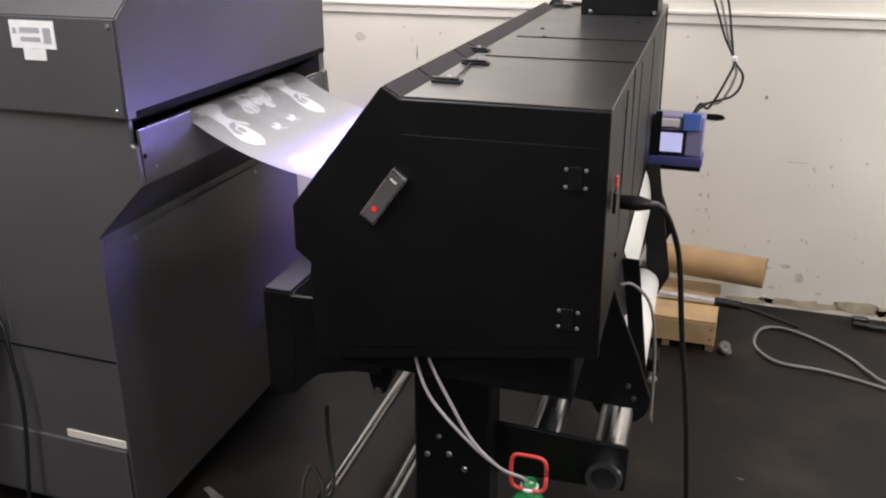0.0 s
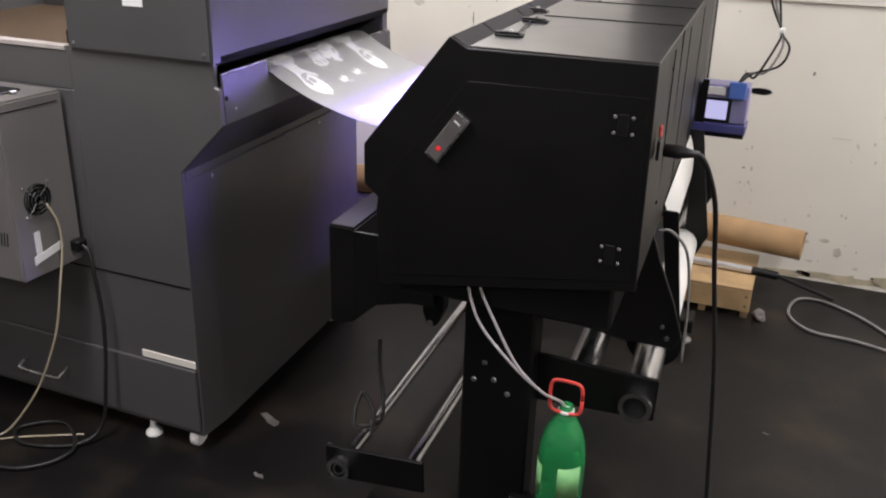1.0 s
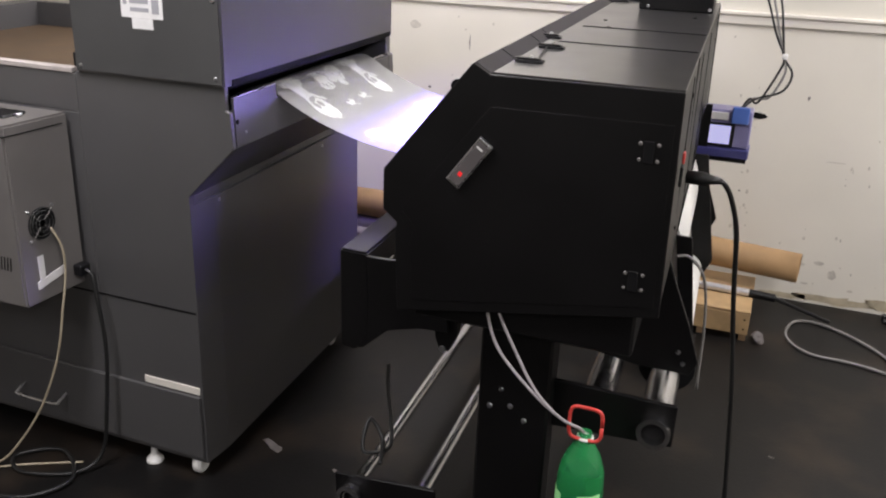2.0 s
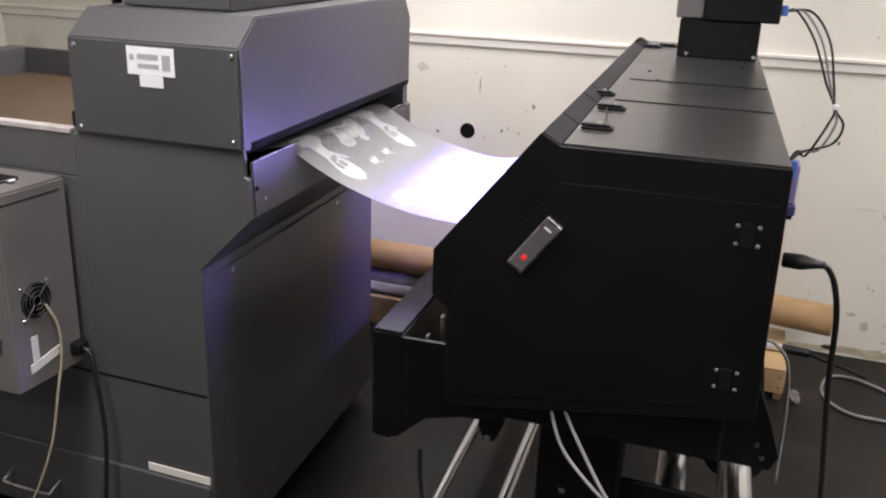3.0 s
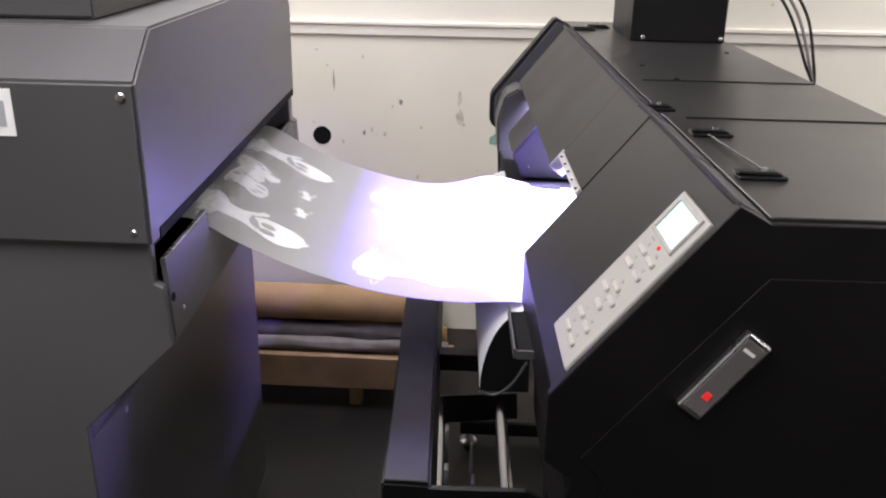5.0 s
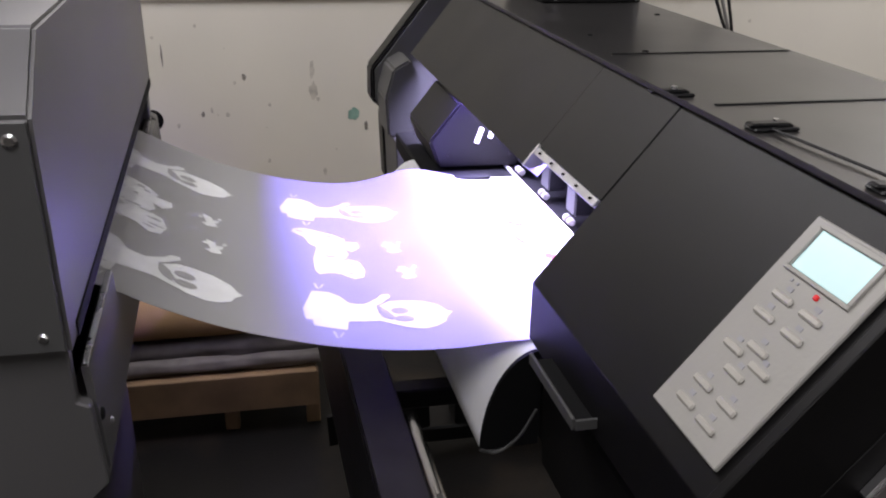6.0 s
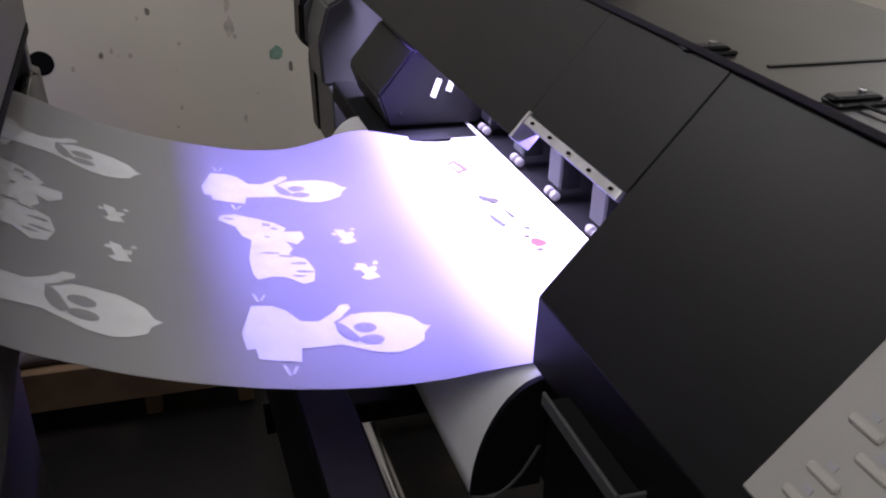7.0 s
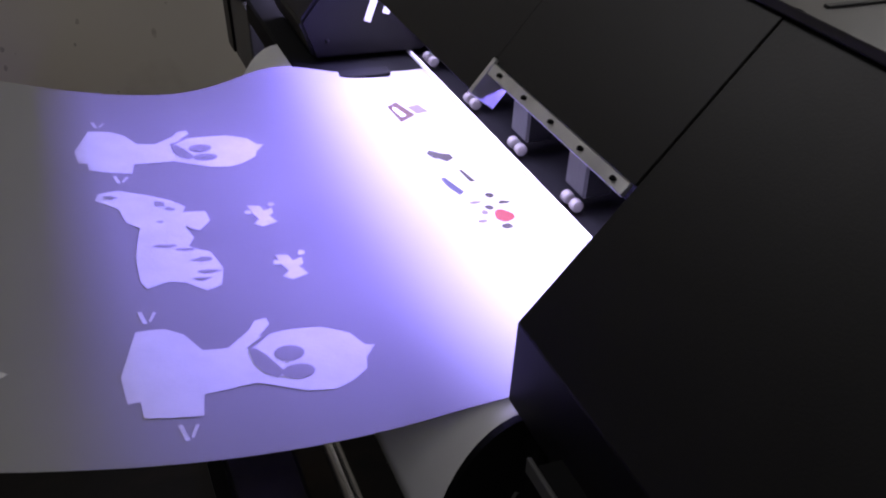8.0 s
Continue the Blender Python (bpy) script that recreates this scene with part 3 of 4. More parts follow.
def film():
    t = thing("print_film", "frosted transfer film with white prints sagging between two machines", "film", "", (-0.7, 0.8, 1.0))
    bm = bmesh.new()
    n = 16
    rows = []
    for h in (0.0, -0.0008):
        rows.append([[bm.verts.new((p.x, FY0 + (FY1 - FY0) * j / n, p.z + wave(p.x, FY0 + (FY1 - FY0) * j / n) + h)) for j in range(n + 1)] for p in FILM_PTS])
    for g in rows:
        for a, b in zip(g, g[1:]):
            for j in range(n):
                bm.faces.new((a[j], a[j + 1], b[j + 1], b[j]))
    smooth(part("sheet", bm, FILM, t, "", lean))
    # prints: plain shapes in white ink; a set repeats along the film

    def ink(outline, mat=FILM_WHITE, name="print"):
        # cut fine along the film so that each shape follows its bend
        bm = bmesh.new()
        vs = [bm.verts.new((u, v, 0)) for u, v in outline]
        bm.faces.new(vs)
        bmesh.ops.triangulate(bm, faces=bm.faces[:])
        for _ in range(12):
            long = [e for e in bm.edges if e.calc_length() > 0.03]
            if not long:
                break
            bmesh.ops.subdivide_edges(bm, edges=long, cuts=1)
            bmesh.ops.triangulate(bm, faces=bm.faces[:])
        for v in bm.verts:
            v.co = on_film(v.co.x, v.co.y, 0.0016 if name == "gap" else 0.0008)
        return part(name, bm, mat, t, "", lean)

    def figure(x, y, sv):
        """A flask-like shape lying along the film: block, neck, oval and a raised bar, with openings in the oval."""
        body = [(-0.020, -0.053), (-0.022, -0.020), (-0.003, 0.042), (0.022, 0.046), (0.038, 0.036), (0.050, 0.012), (0.072, 0.012), (0.096, 0.034),
                (0.104, 0.048), (0.116, 0.050), (0.117, 0.040), (0.103, 0.024), (0.132, 0.028), (0.162, 0.025), (0.186, 0.008), (0.194, -0.012),
                (0.203, -0.016), (0.190, -0.030), (0.186, -0.044), (0.168, -0.056), (0.152, -0.062), (0.128, -0.058), (0.104, -0.046), (0.088, -0.038),
                (0.064, -0.042), (0.041, -0.046), (0.036, -0.072), (-0.010, -0.070), (-0.010, -0.050)]
        ink([(x + u, y + v * sv) for u, v in body])
        gap = [oval(0.124, -0.006, 0.014, 0.011, 14), oval(0.126, -0.032, 0.015, 0.010, 14),
               [(0.090, 0.006), (0.096, 0.007), (0.104, -0.004), (0.114, -0.030), (0.106, -0.036), (0.096, -0.028), (0.090, -0.014)],
               [(0.088, 0.008), (0.092, 0.006), (0.116, 0.027), (0.112, 0.028)]]
        for g in gap:
            ink([(x + u, y + v * sv) for u, v in g], FILM, "gap")
        for u, v in ((0.008, 0.064), (0.020, -0.088)):
            ink([(x + u + p, y + (v + q) * sv) for p, q in ((-0.006, 0.008), (-0.003, -0.010), (0.001, -0.010), (-0.002, 0.008))])
            ink([(x + u + p, y + (v + q) * sv) for p, q in ((0.008, 0.008), (0.002, -0.006), (0.004, -0.008), (0.011, 0.007))])

    def cluster(x, y):
        body = [(0, 0), (0.005, 0.016), (0.026, 0.026), (0.055, 0.017), (0.069, 0.010), (0.078, 0.006), (0.093, -0.010), (0.088, -0.022), (0.113, -0.021),
                (0.114, -0.042), (0.100, -0.061), (0.086, -0.052), (0.091, -0.075), (0.083, -0.091), (0.090, -0.097), (0.103, -0.103), (0.110, -0.135),
                (0.103, -0.164), (0.087, -0.172), (0.069, -0.156), (0.053, -0.154), (0.032, -0.165), (0.027, -0.153), (0.028, -0.109), (0.039, -0.054),
                (0.027, -0.044), (0.022, -0.015)]
        ink([(x + u, y + v) for u, v in body])
        for i, (u, v, a, b) in enumerate(((0.016, 0.008, 0.007, 0.004), (0.066, -0.004, 0.007, 0.006), (0.075, -0.015, 0.005, 0.004), (0.060, -0.090, 0.014, 0.003),
                                          (0.080, -0.098, 0.010, 0.003), (0.092, -0.118, 0.010, 0.004), (0.094, -0.140, 0.012, 0.003), (0.085, -0.152, 0.012, 0.003),
                                          (0.062, -0.042, 0.004, 0.003))):
            ink(oval(x + u, y + v, a, b, 8, 0.35, i), FILM, "gap")

    def scrap(x, y, s, seed):
        ink([(x + u * s, y + v * s) for u, v in [(-0.010, 0.024), (0.004, 0.020), (0.006, 0.008), (0.017, 0.012), (0.016, 0.000), (0.010, -0.004), (0.016, -0.020),
                                                 (-0.002, -0.026), (-0.012, -0.018), (-0.003, -0.010), (-0.008, 0.006)]])
        for u, v in ((-0.012, 0.008), (0.019, 0.020)):
            ink(oval(x + u * s, y + v * s, 0.004, 0.005, 7, 0.3, seed))

    for x in (-0.806, -1.112):
        figure(x + 0.004, 0.611, 1.0)
        figure(x - 0.002, 1.018, 0.92)
        cluster(x - 0.012, 0.885)
        scrap(x + 0.158, 0.845, 0.95, 4)
        scrap(x + 0.164, 0.741, 0.95, 5)
    # fresh colour patches beside the rollers
    ink([(-0.417, 1.062), (-0.400, 1.074), (-0.388, 1.030), (-0.414, 1.014)], INK_BROWN, "colour_print")
    ink([(-0.4125, 1.054), (-0.408, 1.058), (-0.401, 1.030), (-0.409, 1.026)], FILM_WHITE, "gap")
    ink([(-0.390, 1.056), (-0.372, 1.060), (-0.366, 1.036), (-0.384, 1.034)], INK_PALE, "colour_print")
    ink([(-0.415, 0.922), (-0.408, 0.930), (-0.396, 0.918), (-0.386, 0.914), (-0.386, 0.902), (-0.398, 0.896), (-0.404, 0.906), (-0.410, 0.908)], INK_DARK, "colour_print")
    ink(oval(-0.374, 0.876, 0.012, 0.020, 11, 0.2, 5), INK_YELLOW, "colour_print")
    ink([(-0.422, 0.858), (-0.416, 0.860), (-0.407, 0.822), (-0.415, 0.816), (-0.421, 0.836)], INK_BLUE, "colour_print")
    ink([(-0.392, 0.872), (-0.388, 0.873), (-0.383, 0.842), (-0.390, 0.842)], INK_DARK, "colour_print")
    ink(oval(-0.384, 0.761, 0.011, 0.013, 11, 0.2, 6), INK_RED, "colour_print")
    for i, (u, v, a, b) in enumerate([(-0.381, 0.807, 0.005, 0.006), (-0.393, 0.781, 0.006, 0.006), (-0.371, 0.788, 0.007, 0.004), (-0.391, 0.740, 0.008, 0.006), (-0.412, 0.756, 0.006, 0.004),
                                      (-0.403, 0.772, 0.004, 0.005), (-0.405, 0.796, 0.008, 0.003)]):
        ink(oval(u, v, a, b, 7, 0.3, i), INK_DARK if i < 4 else INK_PALE, "colour_print")


film()
# led row under the cover washes the film; an added lamp whitens the platen
def along_printer(x, y, z, tilt):
    """The pose of a lamp that runs along the leaning printer, its face tilted from straight down towards the oven."""
    long = Vector((-0.05, 1.0, 0.018)).normalized()
    a = math.radians(tilt)
    back = Vector((math.sin(a), 0, math.cos(a)))
    back = (back - long * back.dot(long)).normalized()
    m = Matrix((long.cross(back), long, back)).transposed().to_4x4()
    m.translation = lean(x, y, z)
    return m


area_lamp("led_lamp", along_printer(LED_X, 0.925, LED_Z, 52), 0.005, 0.71, 36, (0.28, 0.21, 1.0)).data.spread = math.radians(132)
area_lamp("platen_fill", along_printer(-0.370, 1.12, 1.215, 0), 0.012, 1.26, 52, (0.62, 0.56, 1.0)).data.spread = math.radians(100)



def rear_film():
    t = thing("film_roll", "white film roll threaded on the rear tube", "film roll", "", (0.1, 0.8, 0.55))
    smooth(part("roll", lathe([(0.0385, 0.50), (0.050, 0.50), (0.050, 1.19), (0.0385, 1.19)], 32, (0.092, 0, 0.568), "y"), FILM_BACK, t, "", lean))
    way = spline([(-0.005, 0, 0.622), (0.030, 0, 0.660), (0.068, 0, 0.72), (0.092, 0, 0.79), (0.094, 0, 0.85), (0.086, 0, 0.90), (0.0735, 0, 0.935)], 6)
    prof = [(p.x, p.z) for p in way] + [(p.x - 0.001, p.z - 0.0005) for p in way[::-1]]
    smooth(part("web", prism(prof, 0.50, 1.19, "y", 0), FILM_BACK, t, "", lean))


rear_film()


# ---- the curing oven ----
def oven():
    t = thing("curing_oven", "large dark grey powder-coated film curing oven", "oven", "", (-1.4, 0.7, 0))

    def add(name, bm, mat=GREY, parent=t, label=""):
        return part(name, bm, mat, parent, label, lean)
    full = [(-1.555, 0.05), (-1.205, 0.05), (-1.205, 0.905), (-1.055, 1.055), (-1.060, 1.150), (-1.072, 1.156), (-1.072, 1.214), (-1.555, 1.214)]
    slot = [(-1.555, 0.05), (-1.205, 0.05), (-1.205, 0.905), (-1.055, 1.055), (-1.060, 1.149), (-1.082, 1.151), (-1.094, 1.08), (-1.30, 1.08), (-1.30, 1.214), (-1.555, 1.214)]
    add("near_post", prism(full, 0.235, 0.252, "y", 0.002))
    add("front_skirt", prism([(-1.2035, 0.2354), (-1.192, 0.34), (-1.2035, 1.347)], 0.052, 0.880, "z", 0.001), label="folded lower front sheet")
    add("body", prism(slot, 0.2525, 1.310, "y", 0.002))
    add("far_post", prism(full, 1.3105, 1.350, "y", 0.002))
    # near-black sheet paints the shade at the back of the slot
    add("slot_shade_back", box(-1.299, -1.296, 0.256, 1.309, 1.083, 1.212, 0), CAVITY)
    add("trough", box(-2.75, -1.556, 0.235, 1.275, 0.05, 1.10, 0.003))
    rim = add("trough_wall", box(-2.75, -1.556, 0.236, 0.256, 1.10, 1.208, 0.002))
    add("rim", box(-2.75, -1.565, 0.232, 0.262, 1.208, 1.222, 0.002), ALU_DULL, rim, "pale worn rim")
    add("trough_wall", box(-2.66, -1.556, 1.25, 1.275, 1.10, 1.245, 0.002))
    add("trough_wall", box(-2.75, -2.66, 0.257, 1.275, 1.10, 1.245, 0.002))
    add("belt", box(-2.659, -1.556, 0.257, 1.249, 1.10, 1.150, 0.001), BELT, label="brown mesh conveyor belt")
    # hood with a sloped near end
    hood = [(0.225, 1.2148), (1.350, 1.2148), (1.350, 1.44), (1.295, 1.51), (0.305, 1.51), (0.225, 1.446)]
    add("hood", prism(hood, -1.54, -1.066, "x", 0.004, 2))
    add("hood_panel", box(-1.535, -1.070, 0.221, 0.2245, 1.222, 1.444, 0.001), GREY_DARK, label="dark end panel held by four screws")
    for x, z in ((-1.518, 1.428), (-1.085, 1.428), (-1.518, 1.236), (-1.088, 1.238)):
        screw((x, 0.221, z), "y", t, 0.007 if z > 1.4 else 0.005, STEEL, lean)
    lb = add("label", box(-1.365, -1.235, 0.2195, 0.2208, 1.372, 1.436, 0), PAPER, label="white printed label")
    add("label", box(-1.333, -1.268, 0.2193, 0.2208, 1.345, 1.3715, 0), PAPER, label="small white label")
    for x0, x1, z0, z1 in ((-1.336, -1.278, 1.408, 1.420), (-1.336, -1.278, 1.388, 1.398), (-1.268, -1.246, 1.385, 1.420), (-1.357, -1.346, 1.405, 1.418)):
        add("print_bar", box(x0, x1, 0.2188, 0.2194, z0, z1, 0), INK_BAR, lb)
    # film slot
    # near-black sheets inside the grey oven paint the slot's inner shade
    add("slot_shade_roof", box(-1.290, -1.072, 0.256, 1.309, 1.2085, 1.2130, 0), CAVITY)
    add("slot_shade_floor", box(-1.294, -1.093, 0.256, 1.307, 1.0815, 1.085, 0), CAVITY)
    add("slot_shade_side", box(-1.290, -1.085, 0.2535, 0.2555, 1.09, 1.208, 0), CAVITY)
    # added dark strip on the hood face, standing for the slot's shaded upper part
    add("slot_dark_band", box(-1.0672, -1.0642, 0.262, 1.335, 1.2160, 1.232, 0.0006), CAVITY, label="dark band painted on for the shaded slot opening")
    add("slot_cheek", prism([(-1.0532, 1.062), (-1.0588, 1.186), (-1.0668, 1.186), (-1.0580, 1.062)], 0.2528, 0.474, "y", 0.0004), GREY)
    add("slot_lip", box(-1.0660, -1.0590, 0.2535, 0.474, 1.1862, 1.1892, 0.0006), STEEL, label="bright steel entry lip")
    add("slot_lip", box(-1.074, -1.068, 0.478, 1.305, 1.1525, 1.1555, 0.0006), STEEL, label="bright steel entry lip")
    screw((-1.0558, 0.262, 1.124), "x", t, 0.007, CAVITY, lean)
    for y in (0.30, 1.1):
        screw((-1.0548, y, 1.09), "x", t, 0.004, STEEL, lean)
    for y in (0.36, 1.02):
        screw((-1.194, y, 0.865), "x", t, 0.007, STEEL, lean)
    # lower front: seam, drawer, strip
    add("seam", box(-1.75, -1.21, 0.2335, 0.2355, 0.552, 0.557, 0), CAVITY)
    dr = add("drawer", box(-2.45, -1.212, 0.2225, 0.234, 0.07, 0.285, 0.003), GREY)
    add("handle", cord([(-1.90, 0.222, 0.175), (-1.90, 0.190, 0.165), (-1.885, 0.178, 0.158), (-1.745, 0.178, 0.158), (-1.73, 0.190, 0.165), (-1.73, 0.222, 0.175)],
                       0.005, 8, 4), STEEL, dr, "steel bow handle")
    add("strip", box(-1.415, -1.215, 0.2315, 0.2355, 0.288, 0.312, 0.001), TRIM, label="bright painted strip")
    add("black_stop", box(-1.572, -1.556, 0.25, 0.28, 1.2225, 1.262, 0.003), BLACK_PLASTIC)
    # feet
    for x, y in ((-1.25, 0.262), (-1.26, 1.2), (-2.6, 0.30), (-2.6, 1.1)):
        c = add("caster", lathe([(0.026, -0.016), (0.034, -0.009), (0.034, 0.009), (0.026, 0.016)], 20, (x, y, 0.034 - 0.018 * y), "x"), WHITE_PLASTIC)
        add("fork", box(x - 0.02, x + 0.02, y - 0.02, y + 0.02, 0.045, 0.052, 0.001), STEEL, c)
    for x in (-1.42, -2.2):
        add("levelling_foot", lathe([(0.028, 0.0), (0.026, 0.008), (0.012, 0.022), (0.008, 0.052)], 16, (x, 0.25, -0.0045)), WHITE_PLASTIC)
    # filter box on top
    f = add("filter_box", prism([(-1.475, 1.512), (-1.165, 1.512), (-1.165, 1.60), (-1.195, 1.63), (-1.475, 1.63)], 0.36, 1.15, "y", 0.004, 2), GREY_DARK,
            label="dark grey extraction box")
    add("knob", lathe([(0.010, 0.0), (0.011, 0.012), (0.007, 0.016)], 14, (-1.165, 0.8, 1.56), "x"), BLACK_PLASTIC, f)
    smooth(add("hose", cord([(-1.470, 0.42, 1.565), (-1.52, 0.43, 1.567), (-1.565, 0.45, 1.545), (-1.585, 0.50, 1.45), (-1.60, 0.60, 1.30)], 0.014, 12), BLACK_PLASTIC, f))


oven()


def control_case():
    t = thing("control_case", "grey electrical control case with a cooling fan beside the oven", "control case", "", (-1.8, 0.1, 0.6))

    def add(name, bm, mat=GREY_CASE, parent=t, label=""):
        return part(name, bm, mat, parent, label)
    x1 = -1.60
    add("case", box(-2.05, x1, 0.0, 0.222, 0.595, 1.105, 0.006, 2))
    add("lid_seam", box(-2.051, x1 + 0.0008, -0.0008, 0.2, 1.075, 1.078, 0), CAVITY)
    fan = add("fan_grille", lathe([(0.046, -0.001), (0.046, 0.002), (0.038, 0.002), (0.036, 0.0)], 28, (x1, 0.085, 0.82), "x"), CAVITY, label="dark round fan opening")
    for r in (0.012, 0.024, 0.036, 0.045):
        ring = [(x1 + 0.006, 0.085 + r * math.cos(a), 0.82 + r * math.sin(a)) for a in [2 * math.pi * k / 20 for k in range(21)]]
        add("grille_ring", cord(ring, 0.0011, 6, 1, False), GREY_DARK, fan)
    for dy, dz in ((-0.038, -0.038), (-0.038, 0.038), (0.038, -0.038), (0.038, 0.038)):
        add("guard_strut", cord([(x1 + 0.005, 0.085 + dy * 0.2, 0.82 + dz * 0.2), (x1 + 0.006, 0.085 + dy, 0.82 + dz)], 0.0014, 6, 2), GREY_CASE, fan)
        screw((x1, 0.085 + dy * 1.1, 0.82 + dz * 1.1), "x", fan, 0.005, STEEL)
    for k in range(5):
        a = 2 * math.pi * k / 5
        add("blade", blob([(0.008, -0.004), (0.034, -0.012), (0.036, 0.006), (0.010, 0.005)],
                          lambda u, v, h: (x1 + 0.003 + h, 0.085 + u * math.cos(a) - v * math.sin(a), 0.82 + u * math.sin(a) + v * math.cos(a))), BLACK_PLASTIC, fan)
    for i in range(8):
        add("vent_slot", prism([(-1.72 + 0.011 * i, 0.70), (-1.716 + 0.011 * i, 0.70), (-1.710 + 0.011 * i, 0.74), (-1.714 + 0.011 * i, 0.74)], -0.001, 0.001, "y", 0), CAVITY)
    add("tape", box(x1 - 0.001, x1 + 0.002, 0.055, 0.075, 0.66, 0.73, 0), PAPER, label="white tape strip")
    add("tape", prism([(0.045, 0.635), (0.15, 0.655), (0.15, 0.678), (0.045, 0.658)], x1 - 0.001, x1 + 0.0025, "x", 0), PAPER, label="white tape strip")
    add("socket", box(x1 - 0.001, x1 + 0.03, 0.175, 0.215, 0.63, 0.665, 0.004), BLACK_PLASTIC)
    p = add("switch_plate", box(-1.80, -1.67, 0.07, 0.15, 1.1052, 1.112, 0.003), BLACK_PLASTIC)
    add("red_switch", box(-1.79, -1.76, 0.08, 0.11, 1.112, 1.12, 0.002), RED_PLASTIC, p)
    add("clip", box(-1.665, -1.65, 0.10, 0.12, 1.1052, 1.115, 0.002), STEEL)


control_case()


# ---- loose things ----
def bottle():
    bx, by = -0.05, 0.045
    t = thing("soda_bottle", "green plastic soda bottle hung as a waste ink bottle", "bottle", "", (bx, by, 0.29))
    rows = [(0.030, 0.292), (0.048, 0.296), (0.053, 0.315), (0.050, 0.34), (0.053, 0.36), (0.053, 0.47), (0.050, 0.50), (0.040, 0.535), (0.024, 0.565),
            (0.015, 0.580), (0.014, 0.597), (0.0125, 0.597), (0.0125, 0.58), (0.021, 0.563)]
    smooth(part("bottle_body", lathe(rows, 32, (bx, by, 0)), GREEN_PET, t))
    for a0, a1, z0, z1 in ((-172, -128, 0.375, 0.452), (-84, -24, 0.380, 0.462), (20, 120, 0.375, 0.455)):
        side = [a0 + (a1 - a0) * k / 6 for k in range(7)]
        bm = bmesh.new()
        lines = [[bm.verts.new((bx + r * math.cos(math.radians(a)), by + r * math.sin(math.radians(a)), z)) for a in side]
                 for r, z in ((0.0533, z0), (0.0541, z0), (0.0541, z1), (0.0533, z1))]
        for p, q in zip(lines, lines[1:] + lines[:1]):
            for k in range(6):
                bm.faces.new((p[k], p[k + 1], q[k + 1], q[k]))
        smooth(part("label_patch", bm, GREEN_LABEL, t, "pale green label piece"))
    part("neck_ring", lathe([(0.015, 0.578), (0.019, 0.580), (0.019, 0.584), (0.015, 0.586)], 24, (bx, by, 0)), WHITE_PLASTIC, t)
    ring = []
    for k in range(29):
        a = 2 * math.pi * k / 28
        c, s = math.cos(a), math.sin(a)
        ring.append((bx + 0.036 * math.copysign(abs(c) ** 0.45, c), by - 0.012, 0.622 + 0.040 * math.copysign(abs(s) ** 0.45, s)))
    smooth(part("carry_ring", cord(ring, 0.0042, 8, 1, False), RED_PLASTIC, t, "red plastic carrying ring"))
    stand = thing("waste_bottle_bracket", "small black shelf bracket under the bottle", "bracket", "", (bx, 0.07, 0.28))
    part("shelf", box(bx - 0.07, bx + 0.07, by - 0.06, 0.11, 0.280, 0.291, 0.002), BLACK, stand)
    part("strut", box(bx - 0.13, bx - 0.05, 0.08, 0.12, 0.24, 0.2798, 0.002), BLACK, stand)


bottle()


def hoses():
    for i, (sx, mx) in enumerate(((-0.29, -0.02), (-0.262, 0.02))):
        pts = [(sx, 0.03, 0.885), (sx + 0.005, 0.02, 0.85), (sx + 0.045 + mx * 0.3, 0.01, 0.77), (-0.165 + mx * 0.3, 0.005, 0.69), (-0.10, 0.01, 0.635), (-0.058, 0.04, 0.600), (-0.05, 0.045, 0.56)]
        ob = smooth(part("waste_tube", cord(pts, 0.0036), HOSE))
        tagged(ob, "milky plastic waste tube running into the green bottle", "tube", "waste tubes")


hoses()


